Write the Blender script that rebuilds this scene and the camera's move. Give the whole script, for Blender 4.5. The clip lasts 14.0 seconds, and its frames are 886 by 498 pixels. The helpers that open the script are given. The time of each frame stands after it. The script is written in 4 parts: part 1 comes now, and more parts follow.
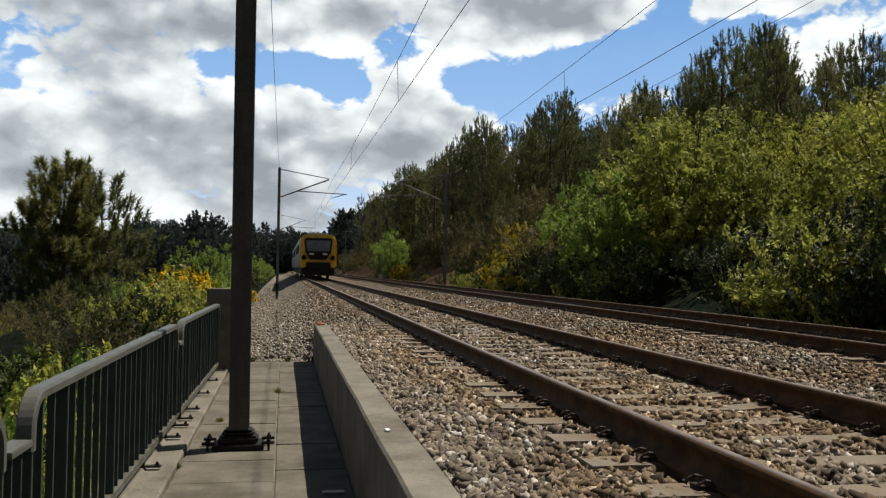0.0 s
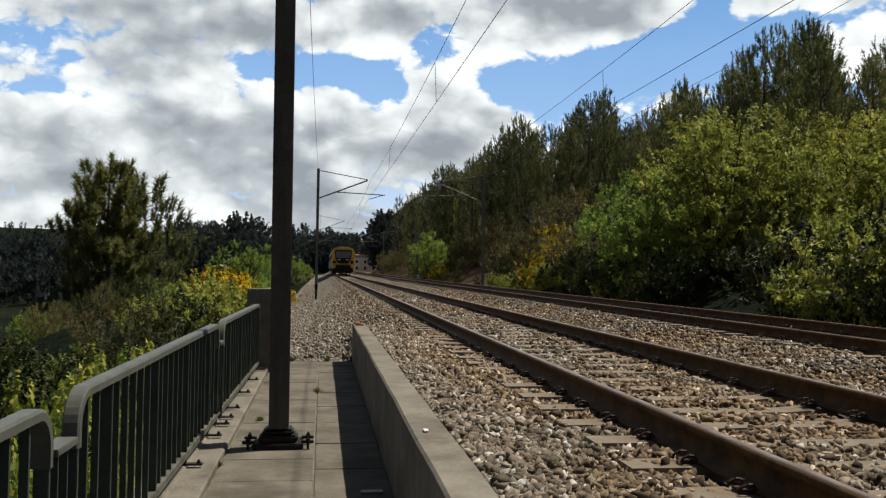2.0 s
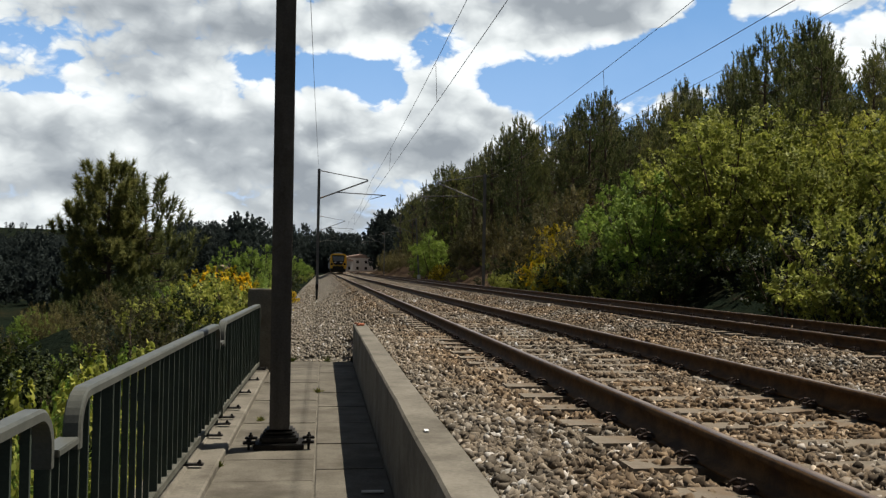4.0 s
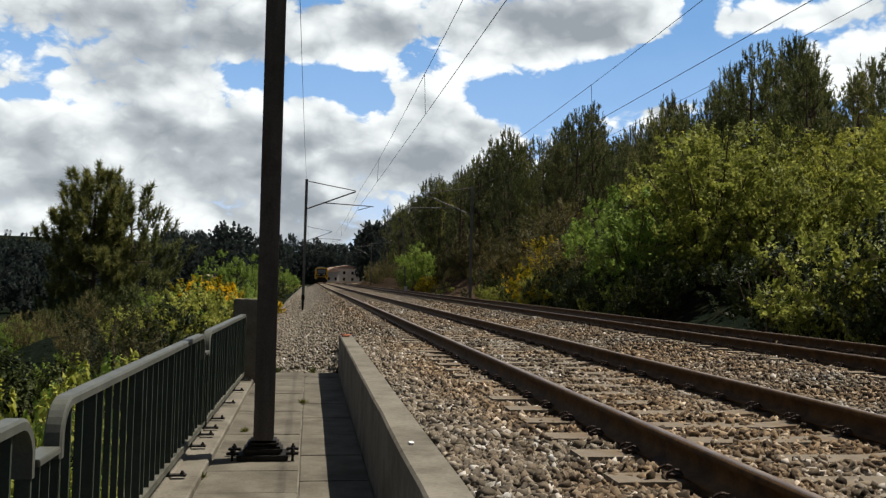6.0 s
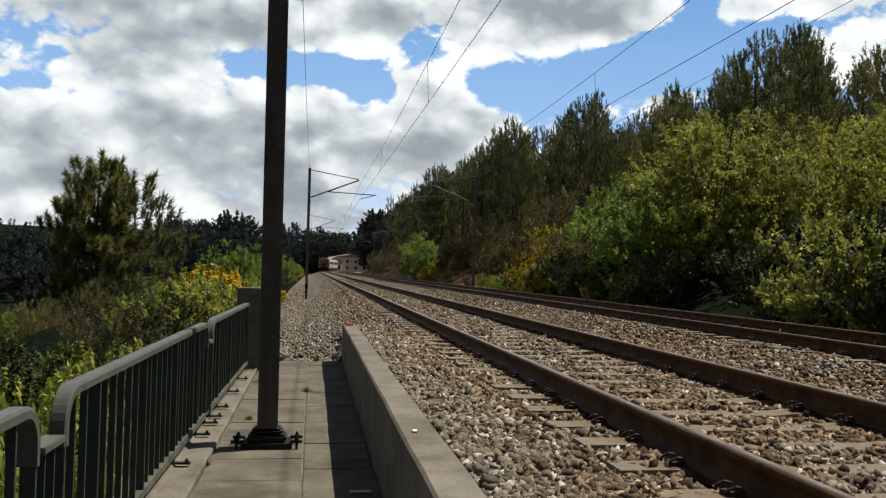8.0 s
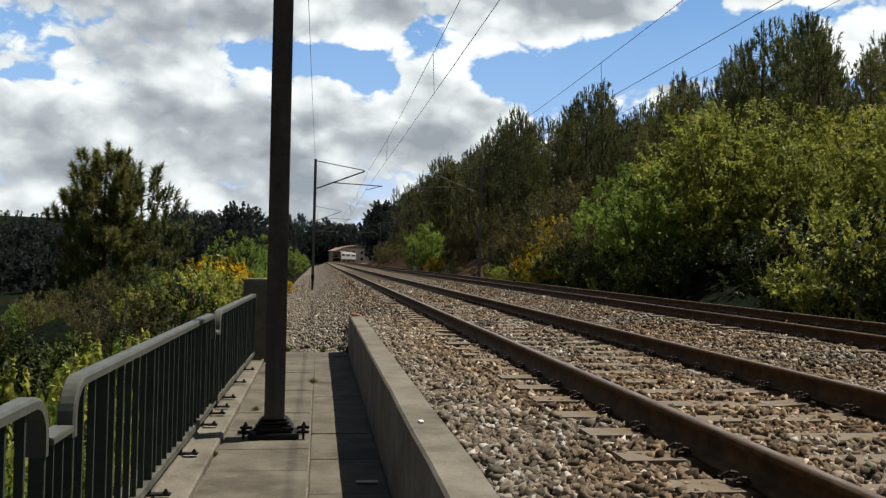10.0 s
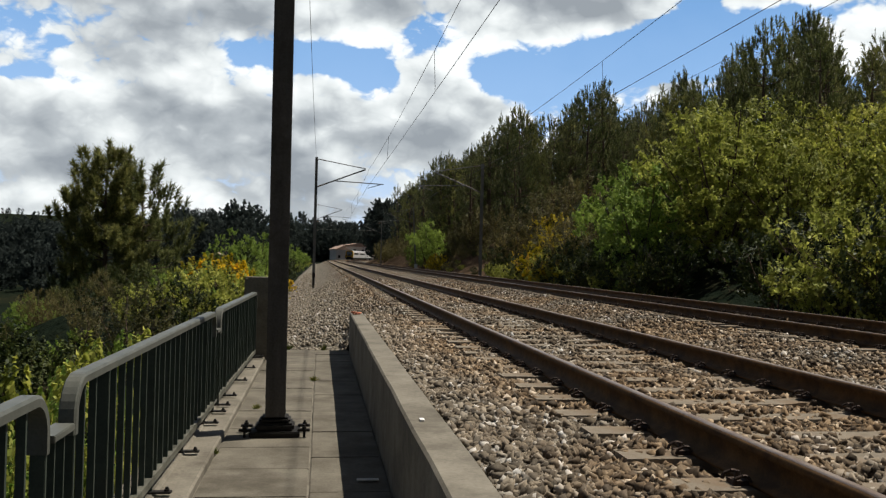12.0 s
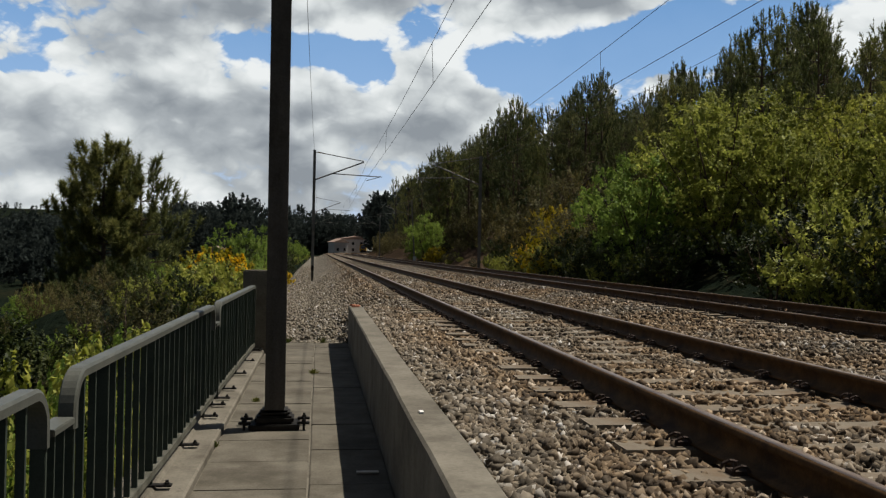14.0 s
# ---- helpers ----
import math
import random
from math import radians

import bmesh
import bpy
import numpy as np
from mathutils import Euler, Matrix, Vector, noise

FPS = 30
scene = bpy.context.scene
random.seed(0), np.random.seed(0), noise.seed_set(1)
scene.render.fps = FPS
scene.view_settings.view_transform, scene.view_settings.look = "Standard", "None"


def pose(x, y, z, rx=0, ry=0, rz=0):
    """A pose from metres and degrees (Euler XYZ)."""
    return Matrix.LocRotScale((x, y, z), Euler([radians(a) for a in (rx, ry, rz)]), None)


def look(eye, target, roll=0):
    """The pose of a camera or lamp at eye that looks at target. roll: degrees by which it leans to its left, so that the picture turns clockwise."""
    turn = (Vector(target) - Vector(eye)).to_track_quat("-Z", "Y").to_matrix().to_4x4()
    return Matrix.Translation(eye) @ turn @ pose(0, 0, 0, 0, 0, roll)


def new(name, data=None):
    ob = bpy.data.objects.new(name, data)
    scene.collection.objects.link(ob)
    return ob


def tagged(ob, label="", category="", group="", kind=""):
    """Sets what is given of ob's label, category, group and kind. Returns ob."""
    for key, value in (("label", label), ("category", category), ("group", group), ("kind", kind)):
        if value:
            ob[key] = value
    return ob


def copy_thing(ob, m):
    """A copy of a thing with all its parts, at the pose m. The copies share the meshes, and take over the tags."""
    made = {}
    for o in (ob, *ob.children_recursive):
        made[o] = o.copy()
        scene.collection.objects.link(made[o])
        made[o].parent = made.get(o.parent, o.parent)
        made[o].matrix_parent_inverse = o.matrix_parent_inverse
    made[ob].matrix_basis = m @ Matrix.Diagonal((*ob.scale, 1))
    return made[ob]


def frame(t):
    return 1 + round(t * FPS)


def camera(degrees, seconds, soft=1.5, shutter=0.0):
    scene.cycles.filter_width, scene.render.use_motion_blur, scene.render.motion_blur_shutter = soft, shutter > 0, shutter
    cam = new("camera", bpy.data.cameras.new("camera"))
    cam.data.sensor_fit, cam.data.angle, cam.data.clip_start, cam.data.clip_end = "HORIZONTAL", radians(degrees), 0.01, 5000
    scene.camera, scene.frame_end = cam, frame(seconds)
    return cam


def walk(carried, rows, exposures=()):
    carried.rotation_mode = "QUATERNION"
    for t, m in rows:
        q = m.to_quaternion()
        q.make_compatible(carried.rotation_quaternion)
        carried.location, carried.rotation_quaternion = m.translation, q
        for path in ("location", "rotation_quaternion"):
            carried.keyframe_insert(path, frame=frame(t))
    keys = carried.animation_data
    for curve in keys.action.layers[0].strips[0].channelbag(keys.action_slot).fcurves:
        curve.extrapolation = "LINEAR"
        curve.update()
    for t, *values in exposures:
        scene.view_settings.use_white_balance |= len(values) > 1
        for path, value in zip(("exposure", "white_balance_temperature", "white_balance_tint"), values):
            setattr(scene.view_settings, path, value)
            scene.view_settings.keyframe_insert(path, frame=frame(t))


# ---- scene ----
# x is across the tracks, y along them; z = 0 is the walkway of the viaduct
cam = camera(54.0, 14.0, soft=1.3)
PATH = [
    (0.0, pose(0, 0, 1.6, 91.42, -0.92, -10.38)),
    (0.5, pose(0, 0, 1.6, 91.30, -0.89, -9.17)),
    (1.0, pose(0, 0, 1.6, 91.37, -0.80, -8.31)),
    (1.5, pose(0, 0, 1.6, 91.40, -0.84, -8.00)),
    (2.0, pose(0, 0, 1.6, 91.41, -0.93, -7.88)),
    (2.5, pose(0, 0, 1.6, 91.37, -0.90, -7.77)),
    (5.0, pose(0, 0, 1.6, 91.62, -1.00, -8.05)),
    (5.5, pose(0, 0, 1.6, 91.97, -1.17, -8.33)),
    (6.0, pose(0, 0, 1.6, 92.22, -1.49, -8.71)),
    (6.5, pose(0, 0, 1.6, 91.87, -1.49, -8.87)),
    (7.0, pose(0, 0, 1.6, 91.80, -1.56, -8.60)),
    (7.5, pose(0, 0, 1.6, 91.55, -1.59, -8.79)),
    (8.0, pose(0, 0, 1.6, 91.47, -1.45, -8.50)),
    (10.5, pose(0, 0, 1.6, 90.74, -1.38, -8.09)),
    (11.0, pose(0, 0, 1.6, 90.70, -1.46, -8.12)),
    (11.5, pose(0, 0, 1.6, 90.68, -1.53, -8.12)),
    (12.0, pose(0, 0, 1.6, 90.74, -1.41, -8.04)),
    (12.5, pose(0, 0, 1.6, 90.57, -1.33, -8.18)),
    (13.0, pose(0, 0, 1.6, 90.19, -1.45, -7.95)),
    (13.5, pose(0, 0, 1.6, 90.06, -1.38, -8.00)),
    (14.0, pose(0, 0, 1.6, 90.24, -1.16, -8.13)),
]
walk(cam, PATH, exposures=[(0.0, 0.43), (12.0, 0.43), (12.5, 0.37), (13.0, 0.26), (13.5, 0.17), (14.0, 0.14)])

# ---------------------------------------------------------------- light
SUN_EL, SUN_AZ = 61.0, 70.0      # degrees above the horizon; degrees from +y towards +x
sun_dir = Vector((math.sin(radians(SUN_AZ)) * math.cos(radians(SUN_EL)),
                  math.cos(radians(SUN_AZ)) * math.cos(radians(SUN_EL)), math.sin(radians(SUN_EL))))
world = bpy.data.worlds.new("world")
scene.world = world
world.use_nodes = True
wn = world.node_tree.nodes
sky = wn.new("ShaderNodeTexSky")
sky.sky_type = "NISHITA"
sky.sun_disc = False
sky.air_density = 0.55
sky.dust_density = 0.1
sky.sun_elevation = radians(SUN_EL)
sky.sun_rotation = radians(SUN_AZ)
wn["Background"].inputs["Strength"].default_value = 0.05
world.node_tree.links.new(sky.outputs[0], wn["Background"].inputs["Color"])
# the broken cloud goes on all round
cloud_glow = wn.new("ShaderNodeBackground")
cloud_glow.inputs["Color"].default_value = (0.68, 0.67, 0.64, 1)
cloud_glow.inputs["Strength"].default_value = 0.12
sky_way, sky_puff, sky_cover = wn.new("ShaderNodeTexCoord"), wn.new("ShaderNodeTexNoise"), wn.new("ShaderNodeMapRange")
sky_puff.inputs["Scale"].default_value = 2.6
sky_puff.inputs["Detail"].default_value = 6.0
sky_cover.inputs["From Min"].default_value = 0.44
sky_cover.inputs["From Max"].default_value = 0.56
sky_mix = wn.new("ShaderNodeMixShader")
for out_, in_ in ((sky_way.outputs["Generated"], sky_puff.inputs["Vector"]), (sky_puff.outputs["Fac"], sky_cover.inputs["Value"]),
                  (sky_cover.outputs["Result"], sky_mix.inputs[0]), (wn["Background"].outputs[0], sky_mix.inputs[1]),
                  (cloud_glow.outputs[0], sky_mix.inputs[2]), (sky_mix.outputs[0], wn["World Output"].inputs["Surface"])):
    world.node_tree.links.new(out_, in_)
sun = new("sun", bpy.data.lights.new("sun", "SUN"))
sun.data.energy = 4.6
sun.data.angle = radians(0.6)
sun.data.color = (1.0, 0.95, 0.86)
sun.matrix_world = look(sun_dir * 100, (0, 0, 0))


# ---------------------------------------------------------------- materials
class Nodes:
    """Short writing for a node tree."""

    def __init__(self, name):
        self.mat = bpy.data.materials.new(name)
        self.mat.use_nodes = True
        self.tree = self.mat.node_tree
        self.bsdf = self.tree.nodes["Principled BSDF"]
        self.coord = self.tree.nodes.new("ShaderNodeTexCoord").outputs["Object"]

    def link(self, a, b):
        self.tree.links.new(a, b)

    def put(self, socket, value):
        if isinstance(value, bpy.types.NodeSocket):
            self.link(value, socket)
        else:
            socket.default_value = value

    def noise(self, scale, detail=4.0, rough=0.6, vec=None, stretch=None):
        n = self.tree.nodes.new("ShaderNodeTexNoise")
        n.inputs["Scale"].default_value = scale
        n.inputs["Detail"].default_value = detail
        n.inputs["Roughness"].default_value = rough
        v = vec or self.coord
        if stretch:
            mp = self.tree.nodes.new("ShaderNodeMapping")
            mp.inputs["Scale"].default_value = stretch
            self.link(v, mp.inputs["Vector"])
            v = mp.outputs[0]
        self.link(v, n.inputs["Vector"])
        return n.outputs["Fac"]

    def ramp(self, fac, stops):
        r = self.tree.nodes.new("ShaderNodeValToRGB")
        while len(r.color_ramp.elements) < len(stops):
            r.color_ramp.elements.new(0.5)
        for e, (p, c) in zip(r.color_ramp.elements, stops):
            e.position = p
            e.color = (*c, 1) if len(c) == 3 else c
        self.put(r.inputs[0], fac)
        return r.outputs[0]

    def mix(self, fac, a, b, blend="MIX"):
        m = self.tree.nodes.new("ShaderNodeMixRGB")
        m.blend_type = blend
        for s, v in zip(m.inputs, (fac, a, b)):
            if isinstance(v, tuple) and len(v) == 3:
                v = (*v, 1)
            self.put(s, v)
        return m.outputs[0]

    def math(self, op, a, b=0.0, c=0.0):
        m = self.tree.nodes.new("ShaderNodeMath")
        m.operation = op
        for s, v in zip(m.inputs, (a, b, c)):
            self.put(s, v)
        return m.outputs[0]

    def bump(self, height, strength=0.4, distance=0.02):
        b = self.tree.nodes.new("ShaderNodeBump")
        b.inputs["Strength"].default_value = strength
        b.inputs["Distance"].default_value = distance
        self.link(height, b.inputs["Height"])
        self.link(b.outputs[0], self.bsdf.inputs["Normal"])

    def island(self):
        return self.tree.nodes.new("ShaderNodeNewGeometry").outputs["Random Per Island"]

    def rand(self):
        return self.tree.nodes.new("ShaderNodeObjectInfo").outputs["Random"]

    def side(self):
        """1 on the track, 0 on the shoulder beside it, where the stone is cleaner."""
        sep = self.tree.nodes.new("ShaderNodeSeparateXYZ")
        self.link(self.coord, sep.inputs[0])
        return self.ramp(self.math("MULTIPLY", sep.outputs[0], 0.5), [(0.2, (0.1, 0.1, 0.1)), (0.7, (1, 1, 1))])

    def done(self, color, rough=0.8, metal=0.0, spec=None):
        self.put(self.bsdf.inputs["Base Color"], (*color, 1) if isinstance(color, tuple) and len(color) == 3 else color)
        self.put(self.bsdf.inputs["Roughness"], rough)
        self.bsdf.inputs["Metallic"].default_value = metal
        if spec is not None:
            self.bsdf.inputs["Specular IOR Level"].default_value = spec
        return self.mat


def surface(name, dark, light, scale=6.0, fine=60.0, rough=0.8, metal=0.0, bump=0.3, stain=None, stretch=None, spec=0.08):
    """Two-scale mottled surface between two colours, with an optional stain colour."""
    n = Nodes(name)
    big = n.noise(scale, stretch=stretch)
    small = n.noise(fine, 3.0)
    f = n.math("ADD", n.math("MULTIPLY", big, 0.65), n.math("MULTIPLY", small, 0.35))
    col = n.ramp(f, [(0.34, dark), (0.66, light)])
    if stain:
        m = n.ramp(n.noise(scale * 0.45, 6.0, 0.7), [(0.50, (0, 0, 0)), (0.66, (1, 1, 1))])
        col = n.mix(n.math("MULTIPLY", m, 0.75), col, stain)
        spots = n.ramp(n.noise(scale * 5.0, 5.0, 0.75), [(0.60, (0, 0, 0)), (0.68, (1, 1, 1))])
        col = n.mix(n.math("MULTIPLY", spots, 0.45), col, stain)
    if bump:
        n.bump(f, bump, 0.01)
    return n.done(col, rough, metal, spec)


def leafy(name, dark, light, through_light=0.35, rough=0.55, vary=1.0):
    """Leaves: each its own shade, some light let through."""
    n = Nodes(name)
    col = n.ramp(n.island(), [(0.0, dark), (0.6, tuple((a + b) / 2 for a, b in zip(dark, light))), (1.0, light)])
    wide = n.noise(0.9, 2.0)
    col = n.mix(n.math("MULTIPLY", wide, 0.45), col, tuple(c * 0.6 for c in dark))
    one = n.ramp(n.rand(), [(0.0, (0.52, 0.58, 0.56)), (0.35, (0.8, 0.84, 0.8)), (0.7, (1.05, 1.03, 1.0)), (1.0, (1.5, 1.36, 1.15))])
    col = n.mix(vary, col, one, "MULTIPLY")
    n.done(col, rough, spec=0.12)
    tr = n.tree.nodes.new("ShaderNodeBsdfTranslucent")
    n.put(tr.inputs[0], col)
    mx = n.tree.nodes.new("ShaderNodeMixShader")
    mx.inputs[0].default_value = through_light
    n.link(n.bsdf.outputs[0], mx.inputs[1])
    n.link(tr.outputs[0], mx.inputs[2])
    n.link(mx.outputs[0], n.tree.nodes["Material Output"].inputs["Surface"])
    return n.mat


def stone_material(name, each):
    n = Nodes(name)
    r = n.rand() if each else n.island()
    col = n.ramp(r, [(0.0, (0.022, 0.017, 0.012)), (0.25, (0.062, 0.047, 0.032)), (0.5, (0.135, 0.105, 0.072)),
                     (0.78, (0.21, 0.175, 0.13)), (0.93, (0.32, 0.295, 0.255)), (1.0, (0.55, 0.54, 0.52))])
    rust = n.ramp(n.noise(0.55, 3.0), [(0.40, (0, 0, 0)), (0.58, (1, 1, 1))])
    rust = n.math("MULTIPLY", rust, n.side())
    col = n.mix(n.math("MULTIPLY", rust, 0.75), col, n.mix(1.0, col, (1.12, 0.84, 0.55), "MULTIPLY"))
    col = n.mix(n.math("MULTIPLY", n.math("SUBTRACT", 1.0, n.side()), 0.34), col, (0.34, 0.30, 0.235))
    g = n.noise(60.0, 3.0)
    col = n.mix(0.2, col, n.ramp(g, [(0.3, (0.05, 0.042, 0.034)), (0.7, (0.28, 0.24, 0.19))]))
    n.bump(g, 0.3, 0.006)
    return n.done(col, 0.9, spec=0.06)


def ballast_bed_material():
    n = Nodes("ballast_bed")
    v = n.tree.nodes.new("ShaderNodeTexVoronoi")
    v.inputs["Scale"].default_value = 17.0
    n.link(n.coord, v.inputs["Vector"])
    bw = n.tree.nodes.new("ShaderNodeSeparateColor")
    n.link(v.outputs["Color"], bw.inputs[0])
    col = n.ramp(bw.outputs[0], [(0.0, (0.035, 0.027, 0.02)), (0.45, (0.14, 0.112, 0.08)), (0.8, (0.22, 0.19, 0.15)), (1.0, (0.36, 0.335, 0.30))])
    rust = n.ramp(n.noise(0.3, 4.0), [(0.44, (0, 0, 0)), (0.64, (1, 1, 1))])
    rust = n.math("MULTIPLY", rust, n.side())
    col = n.mix(n.math("MULTIPLY", rust, 0.62), col, (0.195, 0.115, 0.055))
    col = n.mix(n.math("MULTIPLY", n.math("SUBTRACT", 1.0, n.side()), 0.5), col, (0.34, 0.305, 0.245))
    grain = n.ramp(n.noise(7.0, 4.0, 0.75), [(0.35, (0.55, 0.55, 0.55)), (0.65, (1.35, 1.33, 1.3))])
    col = n.mix(1.0, col, grain, "MULTIPLY")
    # shade in the gaps between stones, painted as darker cell edges
    gap_shade = n.ramp(v.outputs["Distance"], [(0.0, (1, 1, 1)), (0.75, (0.25, 0.25, 0.25))])
    col = n.mix(0.55, col, n.mix(1.0, col, gap_shade, "MULTIPLY"))
    n.bump(n.math("SUBTRACT", 1.0, v.outputs["Distance"]), 1.0, 0.05)
    return n.done(col, 0.9, spec=0.05)


M = {}
M["concrete"] = surface("concrete", (0.115, 0.101, 0.078), (0.215, 0.192, 0.152), 2.2, 40, 0.9, stain=(0.072, 0.062, 0.047))
M["slab"] = surface("slab", (0.08, 0.070, 0.053), (0.17, 0.150, 0.117), 2.4, 55, 0.9, stain=(0.062, 0.053, 0.039))
M["sleeper"] = surface("sleeper_concrete", (0.12, 0.097, 0.07), (0.22, 0.187, 0.142), 5.0, 70, 0.9, stain=(0.15, 0.10, 0.06))
M["rust"] = surface("rail_rust", (0.048, 0.026, 0.010), (0.118, 0.064, 0.025), 9.0, 80, 0.75, 0.1, stain=(0.03, 0.018, 0.012))
M["railhead"] = surface("rail_head", (0.16, 0.11, 0.08), (0.30, 0.24, 0.19), 4.0, 60, 0.4, 0.7, 0.1)
M["clip"] = surface("clip_steel", (0.03, 0.022, 0.018), (0.07, 0.05, 0.04), 30, 120, 0.7, 0.3)
M["fence"] = surface("fence_paint", (0.023, 0.033, 0.025), (0.05, 0.062, 0.048), 5.0, 90, 0.5, 0.0, 0.1, stain=(0.03, 0.033, 0.025), spec=0.2)
M["handrail"] = surface("handrail_paint", (0.058, 0.062, 0.052), (0.108, 0.108, 0.09), 6.0, 90, 0.5, 0.0, 0.1, spec=0.25)
M["dusty"] = surface("dusty_paint", (0.085, 0.082, 0.064), (0.165, 0.158, 0.126), 8.0, 90, 0.8, 0.0, 0.1, stain=(0.06, 0.06, 0.045))
M["pole"] = surface("pole_steel", (0.058, 0.052, 0.045), (0.12, 0.108, 0.094), 3.0, 60, 0.6, 0.2, 0.2, stain=(0.045, 0.036, 0.028), stretch=(3, 3, 0.4))
M["mast"] = surface("mast_steel", (0.10, 0.10, 0.095), (0.19, 0.185, 0.175), 2.0, 30, 0.6, 0.2)
M["black"] = surface("black_steel", (0.012, 0.011, 0.010), (0.035, 0.032, 0.028), 14, 80, 0.7, 0.1)
M["wire"] = surface("wire_copper", (0.05, 0.048, 0.045), (0.09, 0.085, 0.08), 2, 20, 0.5, 0.5, 0)
M["insulator"] = surface("insulator_glaze", (0.16, 0.10, 0.07), (0.24, 0.15, 0.10), 8, 40, 0.3, 0, 0)
M["bark"] = surface("bark", (0.045, 0.032, 0.024), (0.13, 0.095, 0.07), 6, 40, 0.95, stretch=(2, 2, 0.5))
M["stone"] = stone_material("ballast_stone", True)
M["stones"] = stone_material("ballast_stones", False)
M["bed"] = ballast_bed_material()
# dirt between the stones, coloured darker to hold the shade of the gaps
M["fines"] = surface("ballast_shaded_fines", (0.035, 0.027, 0.019), (0.10, 0.078, 0.052), 7.0, 45, 0.95, bump=0.6)
M["pine"] = leafy("pine_needles", (0.052, 0.068, 0.029), (0.31, 0.305, 0.128), 0.38)
M["pine_light"] = leafy("pine_needles_light", (0.062, 0.080, 0.026), (0.29, 0.295, 0.11), 0.33)
M["leaf"] = leafy("willow_leaves", (0.20, 0.235, 0.034), (0.62, 0.61, 0.15), 0.45, vary=0.35)
M["leaf_dark"] = leafy("shrub_leaves", (0.022, 0.036, 0.011), (0.10, 0.115, 0.032), 0.25)
M["leaf_green"] = leafy("oak_leaves", (0.15, 0.24, 0.04), (0.46, 0.56, 0.12), 0.45, vary=0.3)
M["heath"] = leafy("heath_leaves", (0.068, 0.064, 0.025), (0.27, 0.23, 0.088), 0.38)
M["broom"] = leafy("broom_flowers", (0.48, 0.35, 0.015), (0.84, 0.64, 0.03), 0.4)
# bluish, lifted tone: distance haze is mixed into the far leaf colour
M["eucalyptus"] = leafy("hazed_far_leaves", (0.044, 0.056, 0.052), (0.068, 0.082, 0.074), 0.35, 0.95)
M["grass"] = leafy("grass_blades", (0.06, 0.085, 0.016), (0.24, 0.22, 0.06), 0.35)


# ---------------------------------------------------------------- mesh helpers
def thing(name, at, label, category, group="", kind=""):
    ob = new(name)
    ob.matrix_world = at if isinstance(at, Matrix) else Matrix.Translation(at)
    ob.empty_display_size = 0.1
    return tagged(ob, label, category, group, kind)


def link_mesh(name, mesh, parent=None, label=""):
    ob = new(name, mesh)
    if parent is not None:
        ob.parent = parent
    return tagged(ob, label)


def part(name, bm, material, parent=None, label="", smooth=False):
    mesh = bpy.data.meshes.new(name)
    bmesh.ops.recalc_face_normals(bm, faces=bm.faces)
    bm.to_mesh(mesh)
    bm.free()
    for p in mesh.polygons:
        p.use_smooth = smooth
    for m in material if isinstance(material, (list, tuple)) else (material,):
        mesh.materials.append(m)
    return link_mesh(name, mesh, parent, label)


def arrays(name, verts, faces, material, parent=None, label="", smooth=False):
    """A mesh from numpy arrays: faces all of one size."""
    verts, faces = np.asarray(verts, np.float32), np.asarray(faces, np.int32)
    mesh = bpy.data.meshes.new(name)
    k = faces.shape[1]
    mesh.vertices.add(len(verts))
    mesh.vertices.foreach_set("co", verts.ravel())
    mesh.loops.add(faces.size)
    mesh.loops.foreach_set("vertex_index", faces.ravel())
    mesh.polygons.add(len(faces))
    mesh.polygons.foreach_set("loop_start", np.arange(0, faces.size, k, dtype=np.int32))
    mesh.polygons.foreach_set("loop_total", np.full(len(faces), k, np.int32))
    if smooth:
        mesh.polygons.foreach_set("use_smooth", np.ones(len(faces), bool))
    mesh.update(calc_edges=True)
    mesh.materials.append(material)
    return link_mesh(name, mesh, parent, label)


def box(bm, x0, x1, y0, y1, z0, z1, bevel=0.0):
    m = Matrix.Translation(((x0 + x1) / 2, (y0 + y1) / 2, (z0 + z1) / 2)) @ Matrix.Diagonal((x1 - x0, y1 - y0, z1 - z0, 1))
    vs = bmesh.ops.create_cube(bm, size=1.0, matrix=m)["verts"]
    if bevel:
        es = {e for v in vs for e in v.link_edges}
        bmesh.ops.bevel(bm, geom=list(es), offset=bevel, segments=2, affect="EDGES")


def tube(bm, a, b, r0, r1=None, sides=8):
    a, b = Vector(a), Vector(b)
    d = b - a
    m = Matrix.Translation((a + b) / 2) @ d.to_track_quat("Z", "Y").to_matrix().to_4x4()
    bmesh.ops.create_cone(bm, cap_ends=True, segments=sides, radius1=r0, radius2=r0 if r1 is None else r1, depth=d.length, matrix=m)


def boxed(name, dims, material, parent=None, label="", bevel=0.0):
    bm = bmesh.new()
    box(bm, *dims, bevel)
    return part(name, bm, material, parent, label)


def prism(bm, outline, y0, y1):
    """Extrude an x-z outline along y."""
    a = [bm.verts.new((x, y0, z)) for x, z in outline]
    b = [bm.verts.new((x, y1, z)) for x, z in outline]
    n = len(a)
    for i in range(n):
        bm.faces.new((a[i], a[(i + 1) % n], b[(i + 1) % n], b[i]))
    bm.faces.new(a[::-1])
    bm.faces.new(b)


# ---------------------------------------------------------------- the line of the railway
TRACKS = (2.835, 7.83)
GAUGE = 1.74                      # between rail centres
RAIL_TOP, SLEEPER_TOP = 0.81, 0.64
BEND, RADIUS = 215.0, 700.0       # straight, then a bend to the right
END = 420.0


